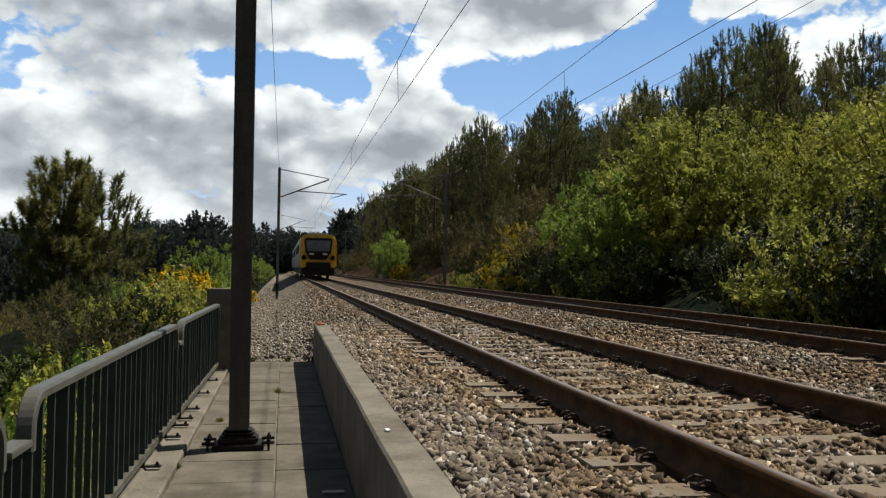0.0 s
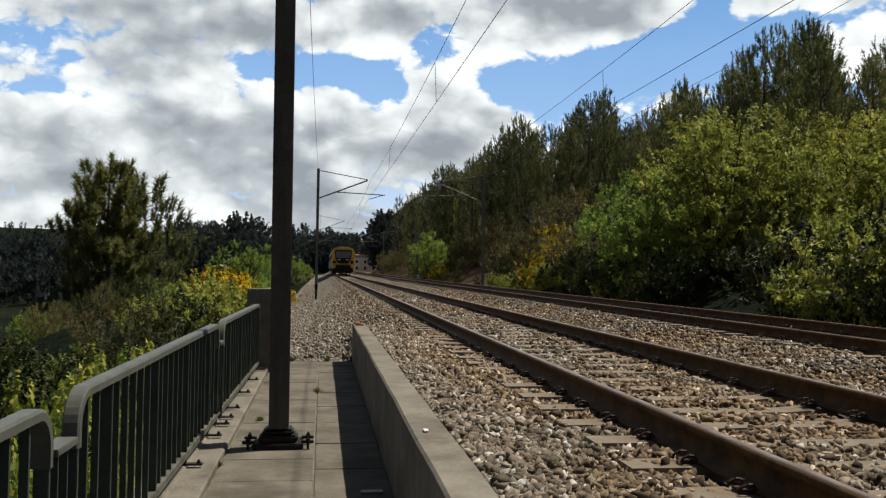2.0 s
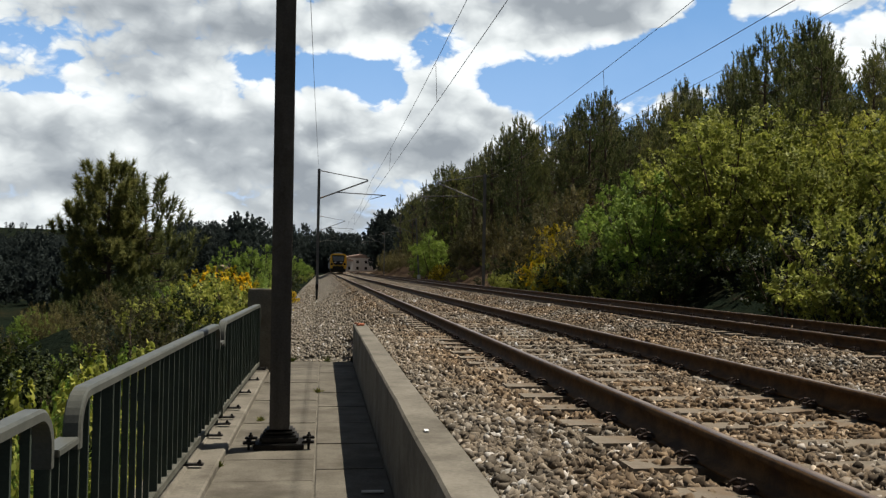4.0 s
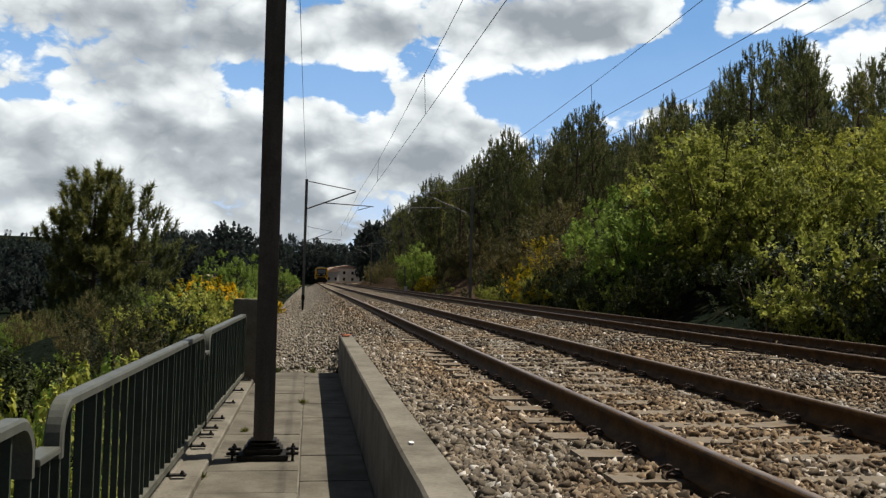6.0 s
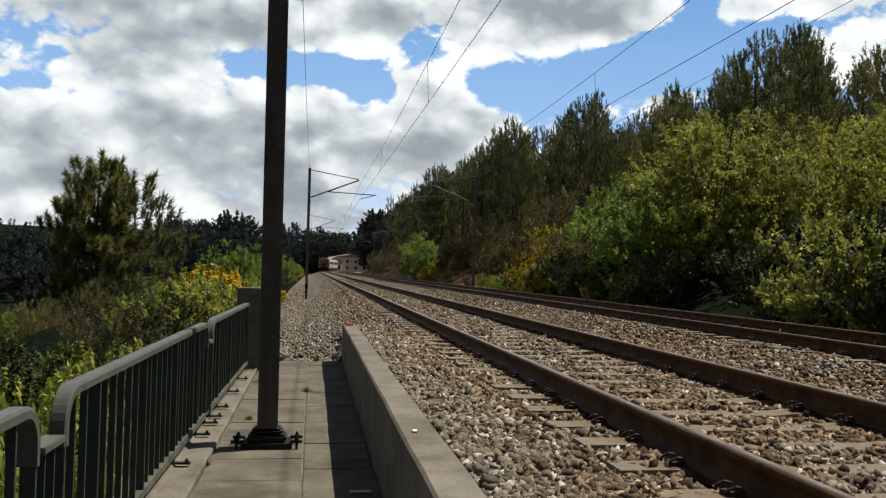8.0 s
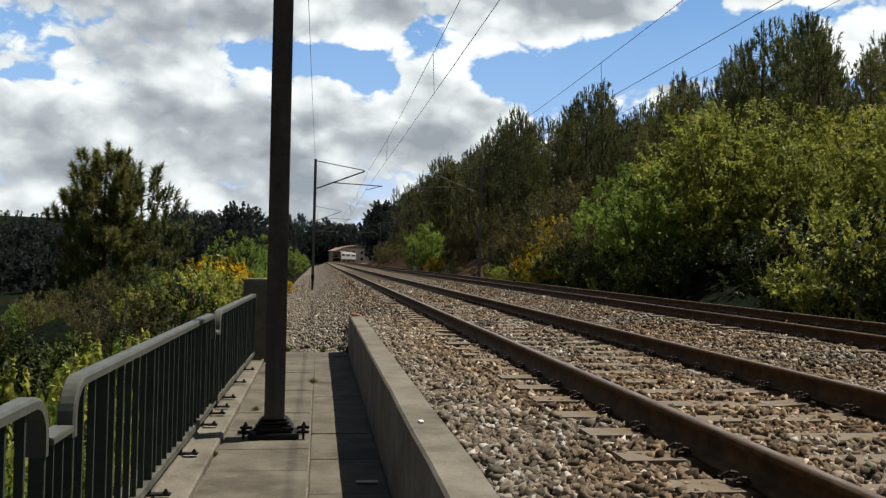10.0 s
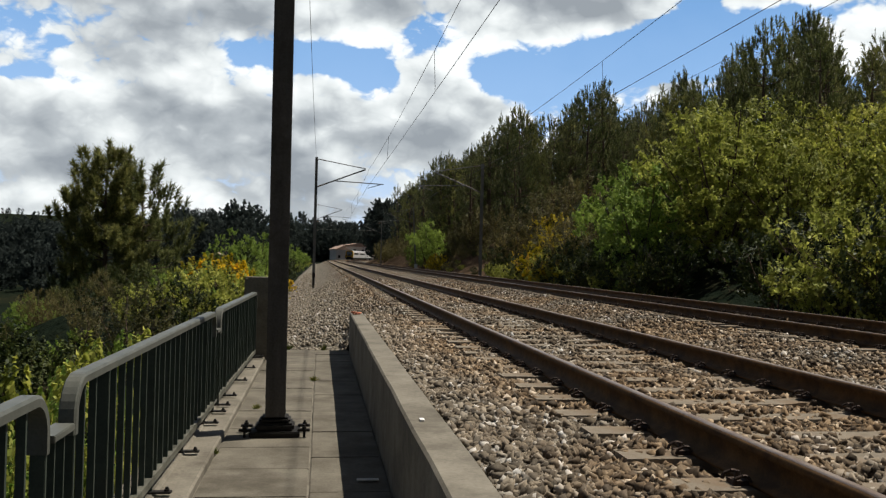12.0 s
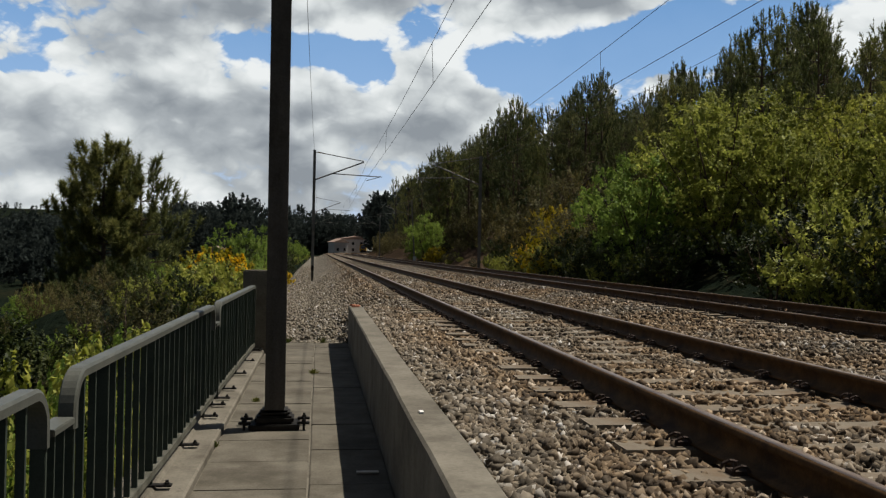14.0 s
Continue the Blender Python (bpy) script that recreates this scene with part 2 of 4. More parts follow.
def way(s, x):
    """Place and heading (radians, clockwise) at s metres along the line, x metres right of the walkway's axis."""
    t = min(1.0, max(0.0, (s - 20.0) / 80.0))
    x -= 0.28 * t * t * (3 - 2 * t)
    if s <= BEND:
        return x, s, 0.0
    a = (s - BEND) / RADIUS
    return RADIUS - (RADIUS - x) * math.cos(a), BEND + (RADIUS - x) * math.sin(a), a


def bend_x(y):
    d = np.clip(np.asarray(y, float) - BEND, 0, 330.0)
    return d * d / (2 * RADIUS)


def sweep(profile, s_values, closed=True):
    """Sweep an x-z profile along the line. Returns vertices and quads."""
    verts, faces, k = [], [], len(profile)
    for s in s_values:
        for x, z in profile:
            px, py, _ = way(s, x)
            verts.append((px, py, z))
    for i in range(len(s_values) - 1):
        for j in range(k if closed else k - 1):
            a, b = i * k + j, i * k + (j + 1) % k
            faces.append((a, b, b + k, a + k))
    return verts, faces


def stations(a, b):
    return sorted({a, b, *[s for s in (0, 20, 30, 40, 50, 60, 70, 80, 90, 100, 120, 215) if a < s < b], *[float(s) for s in range(220, 1000, 8) if a < s < b]})


# ---------------------------------------------------------------- ground
def smooth(a, b, v):
    t = np.clip((v - a) / (b - a), 0, 1)
    return t * t * (3 - 2 * t)


def ground_z(x, y):
    x, y = np.asarray(x, float), np.asarray(y, float)
    u = x - bend_x(y)
    rough = 0.25 * np.sin(x * 0.31 + y * 0.17) + 0.2 * np.sin(x * 0.13 - y * 0.23 + 1.7)
    deep = np.where(y < 16, 5.5, 5.5 - 3.2 * smooth(16, 60, y))
    shelf = 5.5 * smooth(16, 30, y)
    left = -0.45 - deep * smooth(0.0, 9.0, -1.5 - shelf - u) * (1 - 0.25 * smooth(60, 200, -u)) + rough * smooth(2, 8, -u)
    left = left + 22 * smooth(350, 1200, np.hypot(u, y)) * smooth(40, 300, -u + 0.12 * y)
    right = 0.05 + 0.5 * np.clip(u - 11.6, 0, 14) + 0.12 * np.clip(u - 25, 0, 60) + rough * smooth(13, 18, u)
    far = 20 * smooth(400, 700, y)
    z = np.where(u < -1.5, left, np.where(u > 10.8, right, -0.6))
    z = np.where((y < 15.5) & (u < 0.7), np.minimum(z, -5.5 + 0 * z), z)
    return z + far


def ground():
    def steps(stops):
        out = []
        for (a, b, d) in stops:
            out += list(np.arange(a, b, d))
        return np.array(out)
    xs = steps([(-2000, -200, 100), (-200, -40, 10), (-40, 30, 1.0), (30, 80, 4), (80, 300, 20), (300, 2001, 100)])
    ys = steps([(-600, -40, 40), (-40, 60, 1.5), (60, 480, 5), (480, 900, 30), (900, 2601, 100)])
    gx, gy = np.meshgrid(xs, ys)
    v = np.stack([gx, gy, ground_z(gx, gy)], -1).reshape(-1, 3)
    w, h = len(xs), len(ys)
    i = np.arange(w * h).reshape(h, w)
    f = np.stack([i[:-1, :-1], i[:-1, 1:], i[1:, 1:], i[1:, :-1]], -1).reshape(-1, 4)
    n = Nodes("earth")
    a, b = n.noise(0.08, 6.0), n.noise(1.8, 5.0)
    # near-black tones: the self-shadow of the woods is put into this colour
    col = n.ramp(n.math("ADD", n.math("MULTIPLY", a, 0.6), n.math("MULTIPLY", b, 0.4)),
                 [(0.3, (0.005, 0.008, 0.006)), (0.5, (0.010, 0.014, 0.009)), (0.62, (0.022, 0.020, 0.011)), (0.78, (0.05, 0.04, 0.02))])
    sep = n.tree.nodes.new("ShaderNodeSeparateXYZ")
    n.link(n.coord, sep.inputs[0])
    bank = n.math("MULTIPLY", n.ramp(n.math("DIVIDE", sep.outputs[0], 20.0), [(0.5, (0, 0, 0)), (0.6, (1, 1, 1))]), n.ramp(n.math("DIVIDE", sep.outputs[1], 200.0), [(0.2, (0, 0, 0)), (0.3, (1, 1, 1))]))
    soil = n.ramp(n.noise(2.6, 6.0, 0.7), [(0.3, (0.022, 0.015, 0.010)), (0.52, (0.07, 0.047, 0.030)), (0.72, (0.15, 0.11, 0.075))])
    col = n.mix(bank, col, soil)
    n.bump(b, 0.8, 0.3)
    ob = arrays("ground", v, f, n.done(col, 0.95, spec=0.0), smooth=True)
    tagged(ob, "rough earth and undergrowth falling to a valley, woodland shade in its colour", "ground", kind="structure")


ground()


# ---------------------------------------------------------------- sky with drifting clouds
# clear gaps (weight below zero) and cloud heaps: azimuth, elevation, half widths in degrees, weight
CLOUDS = [
    (-0.2, 12.8, 5.6, 0.96, -1.80), (3.7, 11.7, 1.9, 0.81, -1.30), (-4.7, 12.7, 1.3, 0.59, -1.00), (7.4, 14.9, 1.8, 0.96, -0.90), (11.8, 12.1, 2.2, 0.96, -1.60),
    (15.1, 11.8, 3.3, 1.41, -2.20), (20.2, 13.5, 4.1, 1.56, -2.20), (23.6, 14.4, 2.2, 1.85, -1.60), (24.8, 16.8, 1.0, 1.67, -1.60), (27.5, 14.3, 3.5, 1.22, -1.70),
    (30.2, 15.3, 2.2, 0.59, -0.80), (-17.6, 10.5, 2.3, 0.48, -1.10), (-15.7, 12.5, 0.6, 0.33, -0.80), (9.2, 9.5, 4.1, 3.15, 1.60), (6.7, 12.4, 1.7, 0.89, 1.30),
    (0.3, 8.8, 7.4, 2.04, 1.20), (-10.6, 8.7, 9.6, 2.78, 1.20), (-16.7, 8.6, 3.3, 1.48, 0.80), (-9.0, 12.9, 4.4, 1.48, 0.90), (-7.4, 15.8, 12.2, 1.85, 1.00),
    (2.3, 15.7, 3.3, 1.85, 1.00), (14.7, 16.0, 6.7, 2.15, 1.60), (20.9, 16.6, 3.3, 1.56, 1.20), (31.1, 16.5, 5.6, 0.74, 1.00), (33.7, 13.4, 2.6, 1.67, 1.30),
    (22.8, 11.2, 1.5, 0.67, 0.80), (-8.8, 4.6, 18.5, 3.33, 0.90),
]
# brighter heads and duller undersides of the heaps, written the same way
CLOUD_TONES = [
    (9.2, 12.1, 4.1, 1.85, 0.24), (0.3, 10.3, 4.8, 0.89, 0.20), (-14.8, 9.8, 4.1, 0.89, 0.20), (2.4, 13.9, 3.1, 1.04, 0.20), (16.5, 14.4, 6.7, 1.19, 0.22),
    (33.7, 13.4, 2.2, 1.48, 0.20), (20.9, 16.1, 3.0, 1.48, 0.12), (-9.2, 16.0, 12.2, 1.85, -0.26), (-13.8, 7.7, 4.8, 1.11, -0.16), (-4.3, 7.8, 4.4, 0.96, -0.12),
    (11.3, 17.4, 5.2, 0.89, -0.16), (-5.3, 4.9, 15.6, 1.33, -0.10), (10.0, 8.4, 3.0, 1.11, -0.12),
]


def clouds():
    n = Nodes("cloud_light")
    sep = n.tree.nodes.new("ShaderNodeSeparateXYZ")
    n.link(n.coord, sep.inputs[0])
    x, y, z = sep.outputs
    az = n.math("MULTIPLY", n.math("ARCTAN2", x, y), 57.2958)
    el = n.math("MULTIPLY", n.math("ARCTAN2", z, n.math("SQRT", n.math("ADD", n.math("MULTIPLY", x, x), n.math("MULTIPLY", y, y)))), 57.2958)

    def at(da, de):
        cmb = n.tree.nodes.new("ShaderNodeCombineXYZ")
        n.put(cmb.inputs[0], n.math("ADD", az, da))
        n.put(cmb.inputs[1], n.math("MULTIPLY", n.math("ADD", el, de), 1.5))
        return cmb.outputs[0]
    puff = n.noise(0.21, 9.0, 0.58, at(0, 0))
    soft = n.noise(0.16, 2.5, 0.5, at(0, 0))
    lit = n.noise(0.16, 2.5, 0.5, at(0.9, 1.3))
    wide = n.noise(0.06, 3.0, 0.5, at(47, 13))
    d = n.math("MULTIPLY", n.math("SUBTRACT", puff, 0.5), 2.3)
    d = n.math("ADD", d, 0.95)
    vor = n.tree.nodes.new("ShaderNodeTexVoronoi")
    vor.inputs["Scale"].default_value = 0.42
    vor.inputs["Detail"].default_value = 3.0
    vor.inputs["Roughness"].default_value = 0.55
    warp = n.tree.nodes.new("ShaderNodeVectorMath")
    warp.operation = "MULTIPLY_ADD"
    nz = n.tree.nodes.new("ShaderNodeTexNoise")
    nz.inputs["Scale"].default_value = 0.4
    nz.inputs["Detail"].default_value = 3.0
    n.link(at(7, 3), nz.inputs["Vector"])
    n.link(nz.outputs["Color"], warp.inputs[0])
    warp.inputs[1].default_value = (2.2, 2.2, 0.0)
    n.link(at(0, 0), warp.inputs[2])
    n.link(warp.outputs[0], vor.inputs["Vector"])
    billow = n.math("SUBTRACT", 0.45, vor.outputs["Distance"])
    d = n.math("ADD", d, n.math("MULTIPLY", billow, 1.3))
    for a, e, wa, we, k in CLOUDS:
        q = n.math("ADD", n.math("POWER", n.math("ABSOLUTE", n.math("DIVIDE", n.math("SUBTRACT", az, a), wa)), 2.0),
                   n.math("POWER", n.math("ABSOLUTE", n.math("DIVIDE", n.math("SUBTRACT", el, e), we)), 2.0))
        d = n.math("ADD", d, n.math("MULTIPLY", n.math("EXPONENT", n.math("MULTIPLY", q, -1.0)), k))
    cover = n.ramp(d, [(0.0, (0.02, 0.02, 0.02)), (0.16, (0.3, 0.3, 0.3)), (0.42, (0.9, 0.9, 0.9)), (0.65, (1, 1, 1))])
    thick = n.ramp(n.math("MULTIPLY", d, 0.4), [(0.16, (0, 0, 0)), (0.9, (1, 1, 1))])
    relief = n.math("ADD", n.math("MULTIPLY", n.math("SUBTRACT", soft, lit), 1.9), n.math("ADD", n.math("MULTIPLY", n.math("SUBTRACT", puff, soft), 0.5), n.math("MULTIPLY", billow, 0.42)))
    tone = n.math("ADD", n.math("SUBTRACT", 1.11, n.math("MULTIPLY", thick, 0.30)), relief)
    tone = n.math("ADD", tone, n.math("MULTIPLY", n.math("SUBTRACT", wide, 0.5), 0.9))
    for a, e, wa, we, k in CLOUD_TONES:
        q = n.math("ADD", n.math("POWER", n.math("ABSOLUTE", n.math("DIVIDE", n.math("SUBTRACT", az, a), wa)), 2.0),
                   n.math("POWER", n.math("ABSOLUTE", n.math("DIVIDE", n.math("SUBTRACT", el, e), we)), 2.0))
        tone = n.math("ADD", tone, n.math("MULTIPLY", n.math("EXPONENT", n.math("MULTIPLY", q, -1.0)), k))
    # the band near the horizon is dull
    tone = n.math("SUBTRACT", tone, n.math("MULTIPLY", n.ramp(n.math("DIVIDE", el, 20.0), [(0.2, (1, 1, 1)), (0.55, (0, 0, 0))]), 0.12))
    col = n.ramp(tone, [(0.30, (0.30, 0.335, 0.37)), (0.55, (0.46, 0.50, 0.53)), (0.78, (0.72, 0.765, 0.775)), (1.0, (0.93, 0.965, 0.965))])
    blue = n.ramp(n.math("DIVIDE", el, 20.0), [(0.15, (0.55, 0.68, 0.86)), (0.5, (0.29, 0.49, 0.80)), (0.85, (0.17, 0.36, 0.68))])
    em = n.tree.nodes.new("ShaderNodeEmission")
    n.link(n.mix(cover, blue, col), em.inputs[0])
    em.inputs[1].default_value = 0.82
    tp = n.tree.nodes.new("ShaderNodeBsdfTransparent")
    mx = n.tree.nodes.new("ShaderNodeMixShader")
    side = n.ramp(n.math("DIVIDE", n.math("ABSOLUTE", n.math("SUBTRACT", az, 8.0)), 60.0), [(0.75, (1, 1, 1)), (0.98, (0, 0, 0))])
    high = n.ramp(n.math("DIVIDE", el, 60.0), [(0.45, (1, 1, 1)), (0.70, (0, 0, 0))])
    n.link(n.math("MULTIPLY", side, high), mx.inputs[0])
    n.link(tp.outputs[0], mx.inputs[1])
    n.link(em.outputs[0], mx.inputs[2])
    n.link(mx.outputs[0], n.tree.nodes["Material Output"].inputs["Surface"])
    r, cols, rws = 3000.0, 40, 14
    verts, faces = [], []
    for j in range(rws + 1):
        e = radians(-4 + 48 * j / rws)
        for i in range(cols + 1):
            a = radians(8 - 60 + 120 * i / cols)
            verts.append((r * math.cos(e) * math.sin(a), r * math.cos(e) * math.cos(a), r * math.sin(e)))
    for j in range(rws):
        for i in range(cols):
            a = j * (cols + 1) + i
            faces.append((a, a + 1, a + cols + 2, a + cols + 1))
    ob = arrays("sky_backdrop", verts, faces, n.mat, smooth=True)
    return tagged(ob, "bright broken cumulus clouds over blue sky", "sky", kind="structure")


cloud_sheet = clouds()


# ---------------------------------------------------------------- viaduct: walkway, parapet, edge beam
WALK_END = 15.2


def viaduct():
    deck = boxed("viaduct_deck", (-1.25, 12.0, -30, WALK_END, -1.2, -0.12), M["concrete"])
    tagged(deck, "concrete deck of a railway viaduct", "bridge", kind="structure")
    bm = bmesh.new()
    prism(bm, [(0.53, -0.12), (0.76, -0.12), (0.76, 0.63), (0.745, 0.66), (0.545, 0.66), (0.53, 0.645)], -30, WALK_END)
    bmesh.ops.subdivide_edges(bm, edges=[e for e in bm.edges if abs(e.verts[0].co.y - e.verts[1].co.y) > 5], cuts=60, use_grid_fill=False)
    for v in bm.verts:
        v.co.x += 0.006 * noise.noise(Vector((v.co.x * 3, v.co.y * 1.3, v.co.z * 3)))
        v.co.z += 0.005 * noise.noise(Vector((v.co.x * 5, v.co.y * 2.1 + 7, v.co.z)))
    wall = part("parapet_wall", bm, M["concrete"])
    tagged(wall, "low weathered concrete wall holding back the ballast", "wall", kind="structure")
    bm = bmesh.new()
    prism(bm, [(-1.25, -0.12), (-0.80, -0.12), (-0.80, 0.035), (-0.815, 0.05), (-1.0, 0.05), (-1.02, 0.07), (-1.25, 0.07)], -30, WALK_END)
    beam = part("edge_beam", bm, M["concrete"])
    tagged(beam, "concrete edge beam under the railing", "kerb", kind="structure")
    boxed("chip", (0.60, 0.625, 5.02, 5.08, 0.663, 0.672), surface("pale_stone", (0.6, 0.58, 0.54), (0.75, 0.73, 0.7)), wall)


viaduct()


def walkway():
    floor = thing("walkway", (0, 0, 0), "walkway of worn concrete slabs over a viaduct", "walkway", kind="structure")
    rng = random.Random(4)
    rowsets = ((-0.795, -0.042, (0.72, 0.95)), (-0.038, 0.528, (0.9, 1.15)))
    for x0, x1, lens in rowsets:
        y = -1.0
        while y < WALK_END - 0.05:
            ln = rng.uniform(*lens)
            y1 = min(y + ln, WALK_END - 0.01)
            if WALK_END - y1 < 0.3:
                y1 = WALK_END - 0.01
            for c0, c1 in ((x0, x1),):
                bm = bmesh.new()
                g0, g1 = rng.uniform(0.002, 0.006), rng.uniform(0.002, 0.006)
                box(bm, c0 + rng.uniform(0.003, 0.008), c1 - rng.uniform(0.003, 0.008), y + g0, y1 - g1, -0.11, 0, 0.006)
                for v in bm.verts:
                    v.co.z += rng.uniform(-0.001, 0.001)
                ob = part("slab", bm, M["slab"], floor)
                ob.location.z = rng.uniform(-0.004, 0.003)
            y = y1
    boxed("mortar_bed", (-0.797, 0.529, -1.0, WALK_END - 0.02, -0.115, -0.014), M["concrete"], floor)
    red = surface("brick_red", (0.32, 0.12, 0.07), (0.48, 0.20, 0.12), 20, 90, 0.9)
    for x, y, a in ((0.62, 14.55, 0.3), (0.66, 14.75, 1.0), (0.60, 14.9, 2.2)):
        ob = boxed("brick_scrap", (-0.06, 0.06, -0.035, 0.035, 0.0, 0.022), red, bevel=0.005)
        ob.matrix_world = pose(x, y, 0.664, 0, 0, math.degrees(a))
        tagged(ob, "broken red brick scrap lying on the low wall", "scrap", "brick scraps")
    bm = bmesh.new()
    box(bm, 0.30, 0.46, 6.25, 6.30, 0.006, 0.016, 0.003)
    tagged(part("scrap", bm, surface("pale_wood", (0.5, 0.46, 0.4), (0.65, 0.6, 0.52))), "pale strip of scrap lying on the walkway", "scrap")


walkway()


# ---------------------------------------------------------------- railing
def railing_panel(y0, y1):
    """A panel of railing along y with rounded upper corners."""
    top, low, r = 1.04, 0.14, 0.16
    ob = thing("railing", pose(-1.07 + 0.011 * (y0 - 4), y0, 0.07, 0, 0, -0.63), "dark green painted steel railing bolted to concrete", "railing", "railing panels")
    ln = y1 - y0
    base = -0.07
    # handrail: a flat bar that turns down at both ends
    outline = [(0, 0.80 + base)]
    for i in range(9):
        a = math.pi - i * math.pi / 16
        outline.append((r + r * math.cos(a), top - r + r * math.sin(a) + base))
    for i in range(9):
        a = math.pi / 2 - i * math.pi / 16
        outline.append((ln - r + r * math.cos(a), top - r + r * math.sin(a) + base))
    outline.append((ln, 0.80 + base))
    bm = bmesh.new()
    w, th = 0.038, 0.032
    rings = []
    for i, (y, z) in enumerate(outline):
        p, q = outline[max(0, i - 1)], outline[min(len(outline) - 1, i + 1)]
        d = Vector((0, q[0] - p[0], q[1] - p[1])).normalized()
        nrm = Vector((0, -d.z, d.y))
        c = Vector((0, y, z))
        ring = []
        for sx, sn in ((-w, 0), (-w + 0.008, th * 0.4), (w - 0.008, th * 0.4), (w, 0), (w, -th), (-w, -th)):
            ring.append(bm.verts.new(c + Vector((sx, 0, 0)) + nrm * sn))
        rings.append(ring)
    for a, b in zip(rings, rings[1:]):
        for i in range(6):
            bm.faces.new((a[i], a[(i + 1) % 6], b[(i + 1) % 6], b[i]))
    bm.faces.new(rings[0])
    bm.faces.new(rings[-1][::-1])
    part("handrail", bm, M["handrail"], ob, "grey-green worn handrail")
    boxed("bottom_rail", (-0.032, 0.032, 0.0, ln, low + base - 0.02, low + 0.03 + base), M["dusty"], ob, "dusty grey bottom rail")
    n = max(2, round(ln / 0.2))
    bar = None
    for i in range(n + 1):
        y = 0.012 + (ln - 0.024) * i / n
        edge = i in (0, n)
        if edge or i % 6 == 3:
            post = boxed("post", (-0.03, 0.03, y - 0.012, y + 0.012, (0 if not edge else 0.0), (0.80 if edge else top - 0.03) + base), M["fence"], ob, bevel=0.003)
            foot = bmesh.new()
            box(foot, -0.05, 0.15, y - 0.03, y + 0.03, 0.0, 0.014, 0.003)
            tube(foot, (0.12, y, 0.0), (0.12, y, 0.04), 0.011, sides=6)
            tube(foot, (0.12, y, 0.014), (0.12, y, 0.026), 0.018, sides=6)
            part("foot_plate", foot, M["black"], post, "black bolted foot plate")
            continue
        if bar is None:
            bar = boxed("baluster", (-0.017, 0.017, -0.009, 0.009, low + base + 0.03, top - 0.03 + base), M["fence"], ob)
            bar.location.y = y
        else:
            b = link_mesh("baluster", bar.data, ob)
            b.location.y = y
    return ob


def railing_link(y0, y1):
    ob = thing("railing_link", pose(-1.07 + 0.011 * (y0 - 4), y0, 0.07, 0, 0, -0.63), "low dark green link between two railing panels", "railing", "railing links")
    boxed("top_bar", (-0.045, 0.045, 0.02, y1 - y0 - 0.02, 0.76, 0.79), M["handrail"], ob, bevel=0.004)
    boxed("bottom_bar", (-0.02, 0.02, 0.02, y1 - y0 - 0.02, 0.05, 0.08), M["handrail"], ob)
    for k in (0.3, 0.7):
        b = boxed("baluster", (-0.024, 0.024, -0.006, 0.006, 0.08, 0.76), M["fence"], ob)
        b.location.y = (y1 - y0) * k


for a, b in ((-1.2, 3.62), (3.98, 8.72), (9.08, 13.5)):
    railing_panel(a, b)
for a, b in ((3.64, 3.96), (8.74, 9.06)):
    railing_link(a, b)

bm = bmesh.new()
box(bm, -1.14, -0.74, 13.62, 14.05, -0.1, 1.27, 0.02)
tagged(part("end_pillar", bm, M["concrete"]), "square concrete end post of the viaduct railing", "pillar")


# ---------------------------------------------------------------- catenary
def h_section(bm, h, w, d, tf=0.016, tw=0.012):
    """An upright H-section: flanges face y."""
    a, b, c = w / 2, d / 2, d / 2 - tf
    t = tw / 2
    outline = [(-a, -b), (a, -b), (a, -c), (t, -c), (t, c), (a, c), (a, b), (-a, b), (-a, c), (-t, c), (-t, -c), (-a, -c)]
    lo = [bm.verts.new((x, y, 0)) for x, y in outline]
    hi = [bm.verts.new((x, y, h)) for x, y in outline]
    for i in range(12):
        j = (i + 1) % 12
        bm.faces.new((lo[i], lo[j], hi[j], hi[i]))
    bm.faces.new(hi)


def insulator(name, a, b, parent):
    a, b = Vector(a), Vector(b)
    bm = bmesh.new()
    tube(bm, a, b, 0.022)
    for i in range(5):
        c = a.lerp(b, (i + 0.7) / 6)
        tube(bm, c, c + (b - a).normalized() * 0.02, 0.06, 0.04, 10)
    part(name, bm, M["insulator"], parent, "brown ribbed insulator")


def mast(x, y, z, side, height, slim=1.0):
    """A catenary mast with its bracket, which reaches side * ~3 m over the track."""
    ob = thing("catenary_mast", (x, y, z), "grey steel catenary mast with bracket arms beside the track", "mast", "catenary masts")
    bm = bmesh.new()
    h_section(bm, height, 0.18 * slim, 0.18 * slim)
    part("column", bm, M["mast"], ob)
    boxed("base", (-0.25, 0.25, -0.25, 0.25, -0.6, 0.1), M["concrete"], ob, "concrete footing", 0.02)
    top = RAIL_TOP - z
    reach = 3.25 * side
    for name, a, b, r in (("stay", (0.1 * side, 0, height - 0.12), (reach, 0, top + 6.75), 0.022),
                          ("bracket_tube", (0.1 * side, 0, top + 5.45), (reach, 0, top + 6.7), 0.035),
                          ("registration_tube", (1.2 * side, 0, top + 5.87), (reach + 1.2 * side, 0, top + 5.75), 0.025),
                          ("steady_arm", (reach + 1.1 * side, 0, top + 5.75), (reach + 0.15 * side, 0, top + 5.46), 0.018)):
        bm = bmesh.new()
        tube(bm, a, b, r * (1.3 if y < 80 else 0.95), sides=6)
        part(name, bm, M["mast"], ob)
    insulator("insulator", (0.12 * side, 0, top + 5.46), (0.62 * side, 0, top + 5.66), ob)
    insulator("insulator", (0.12 * side, 0, height - 0.125), (0.62 * side, 0, height - 0.19), ob)
    return ob


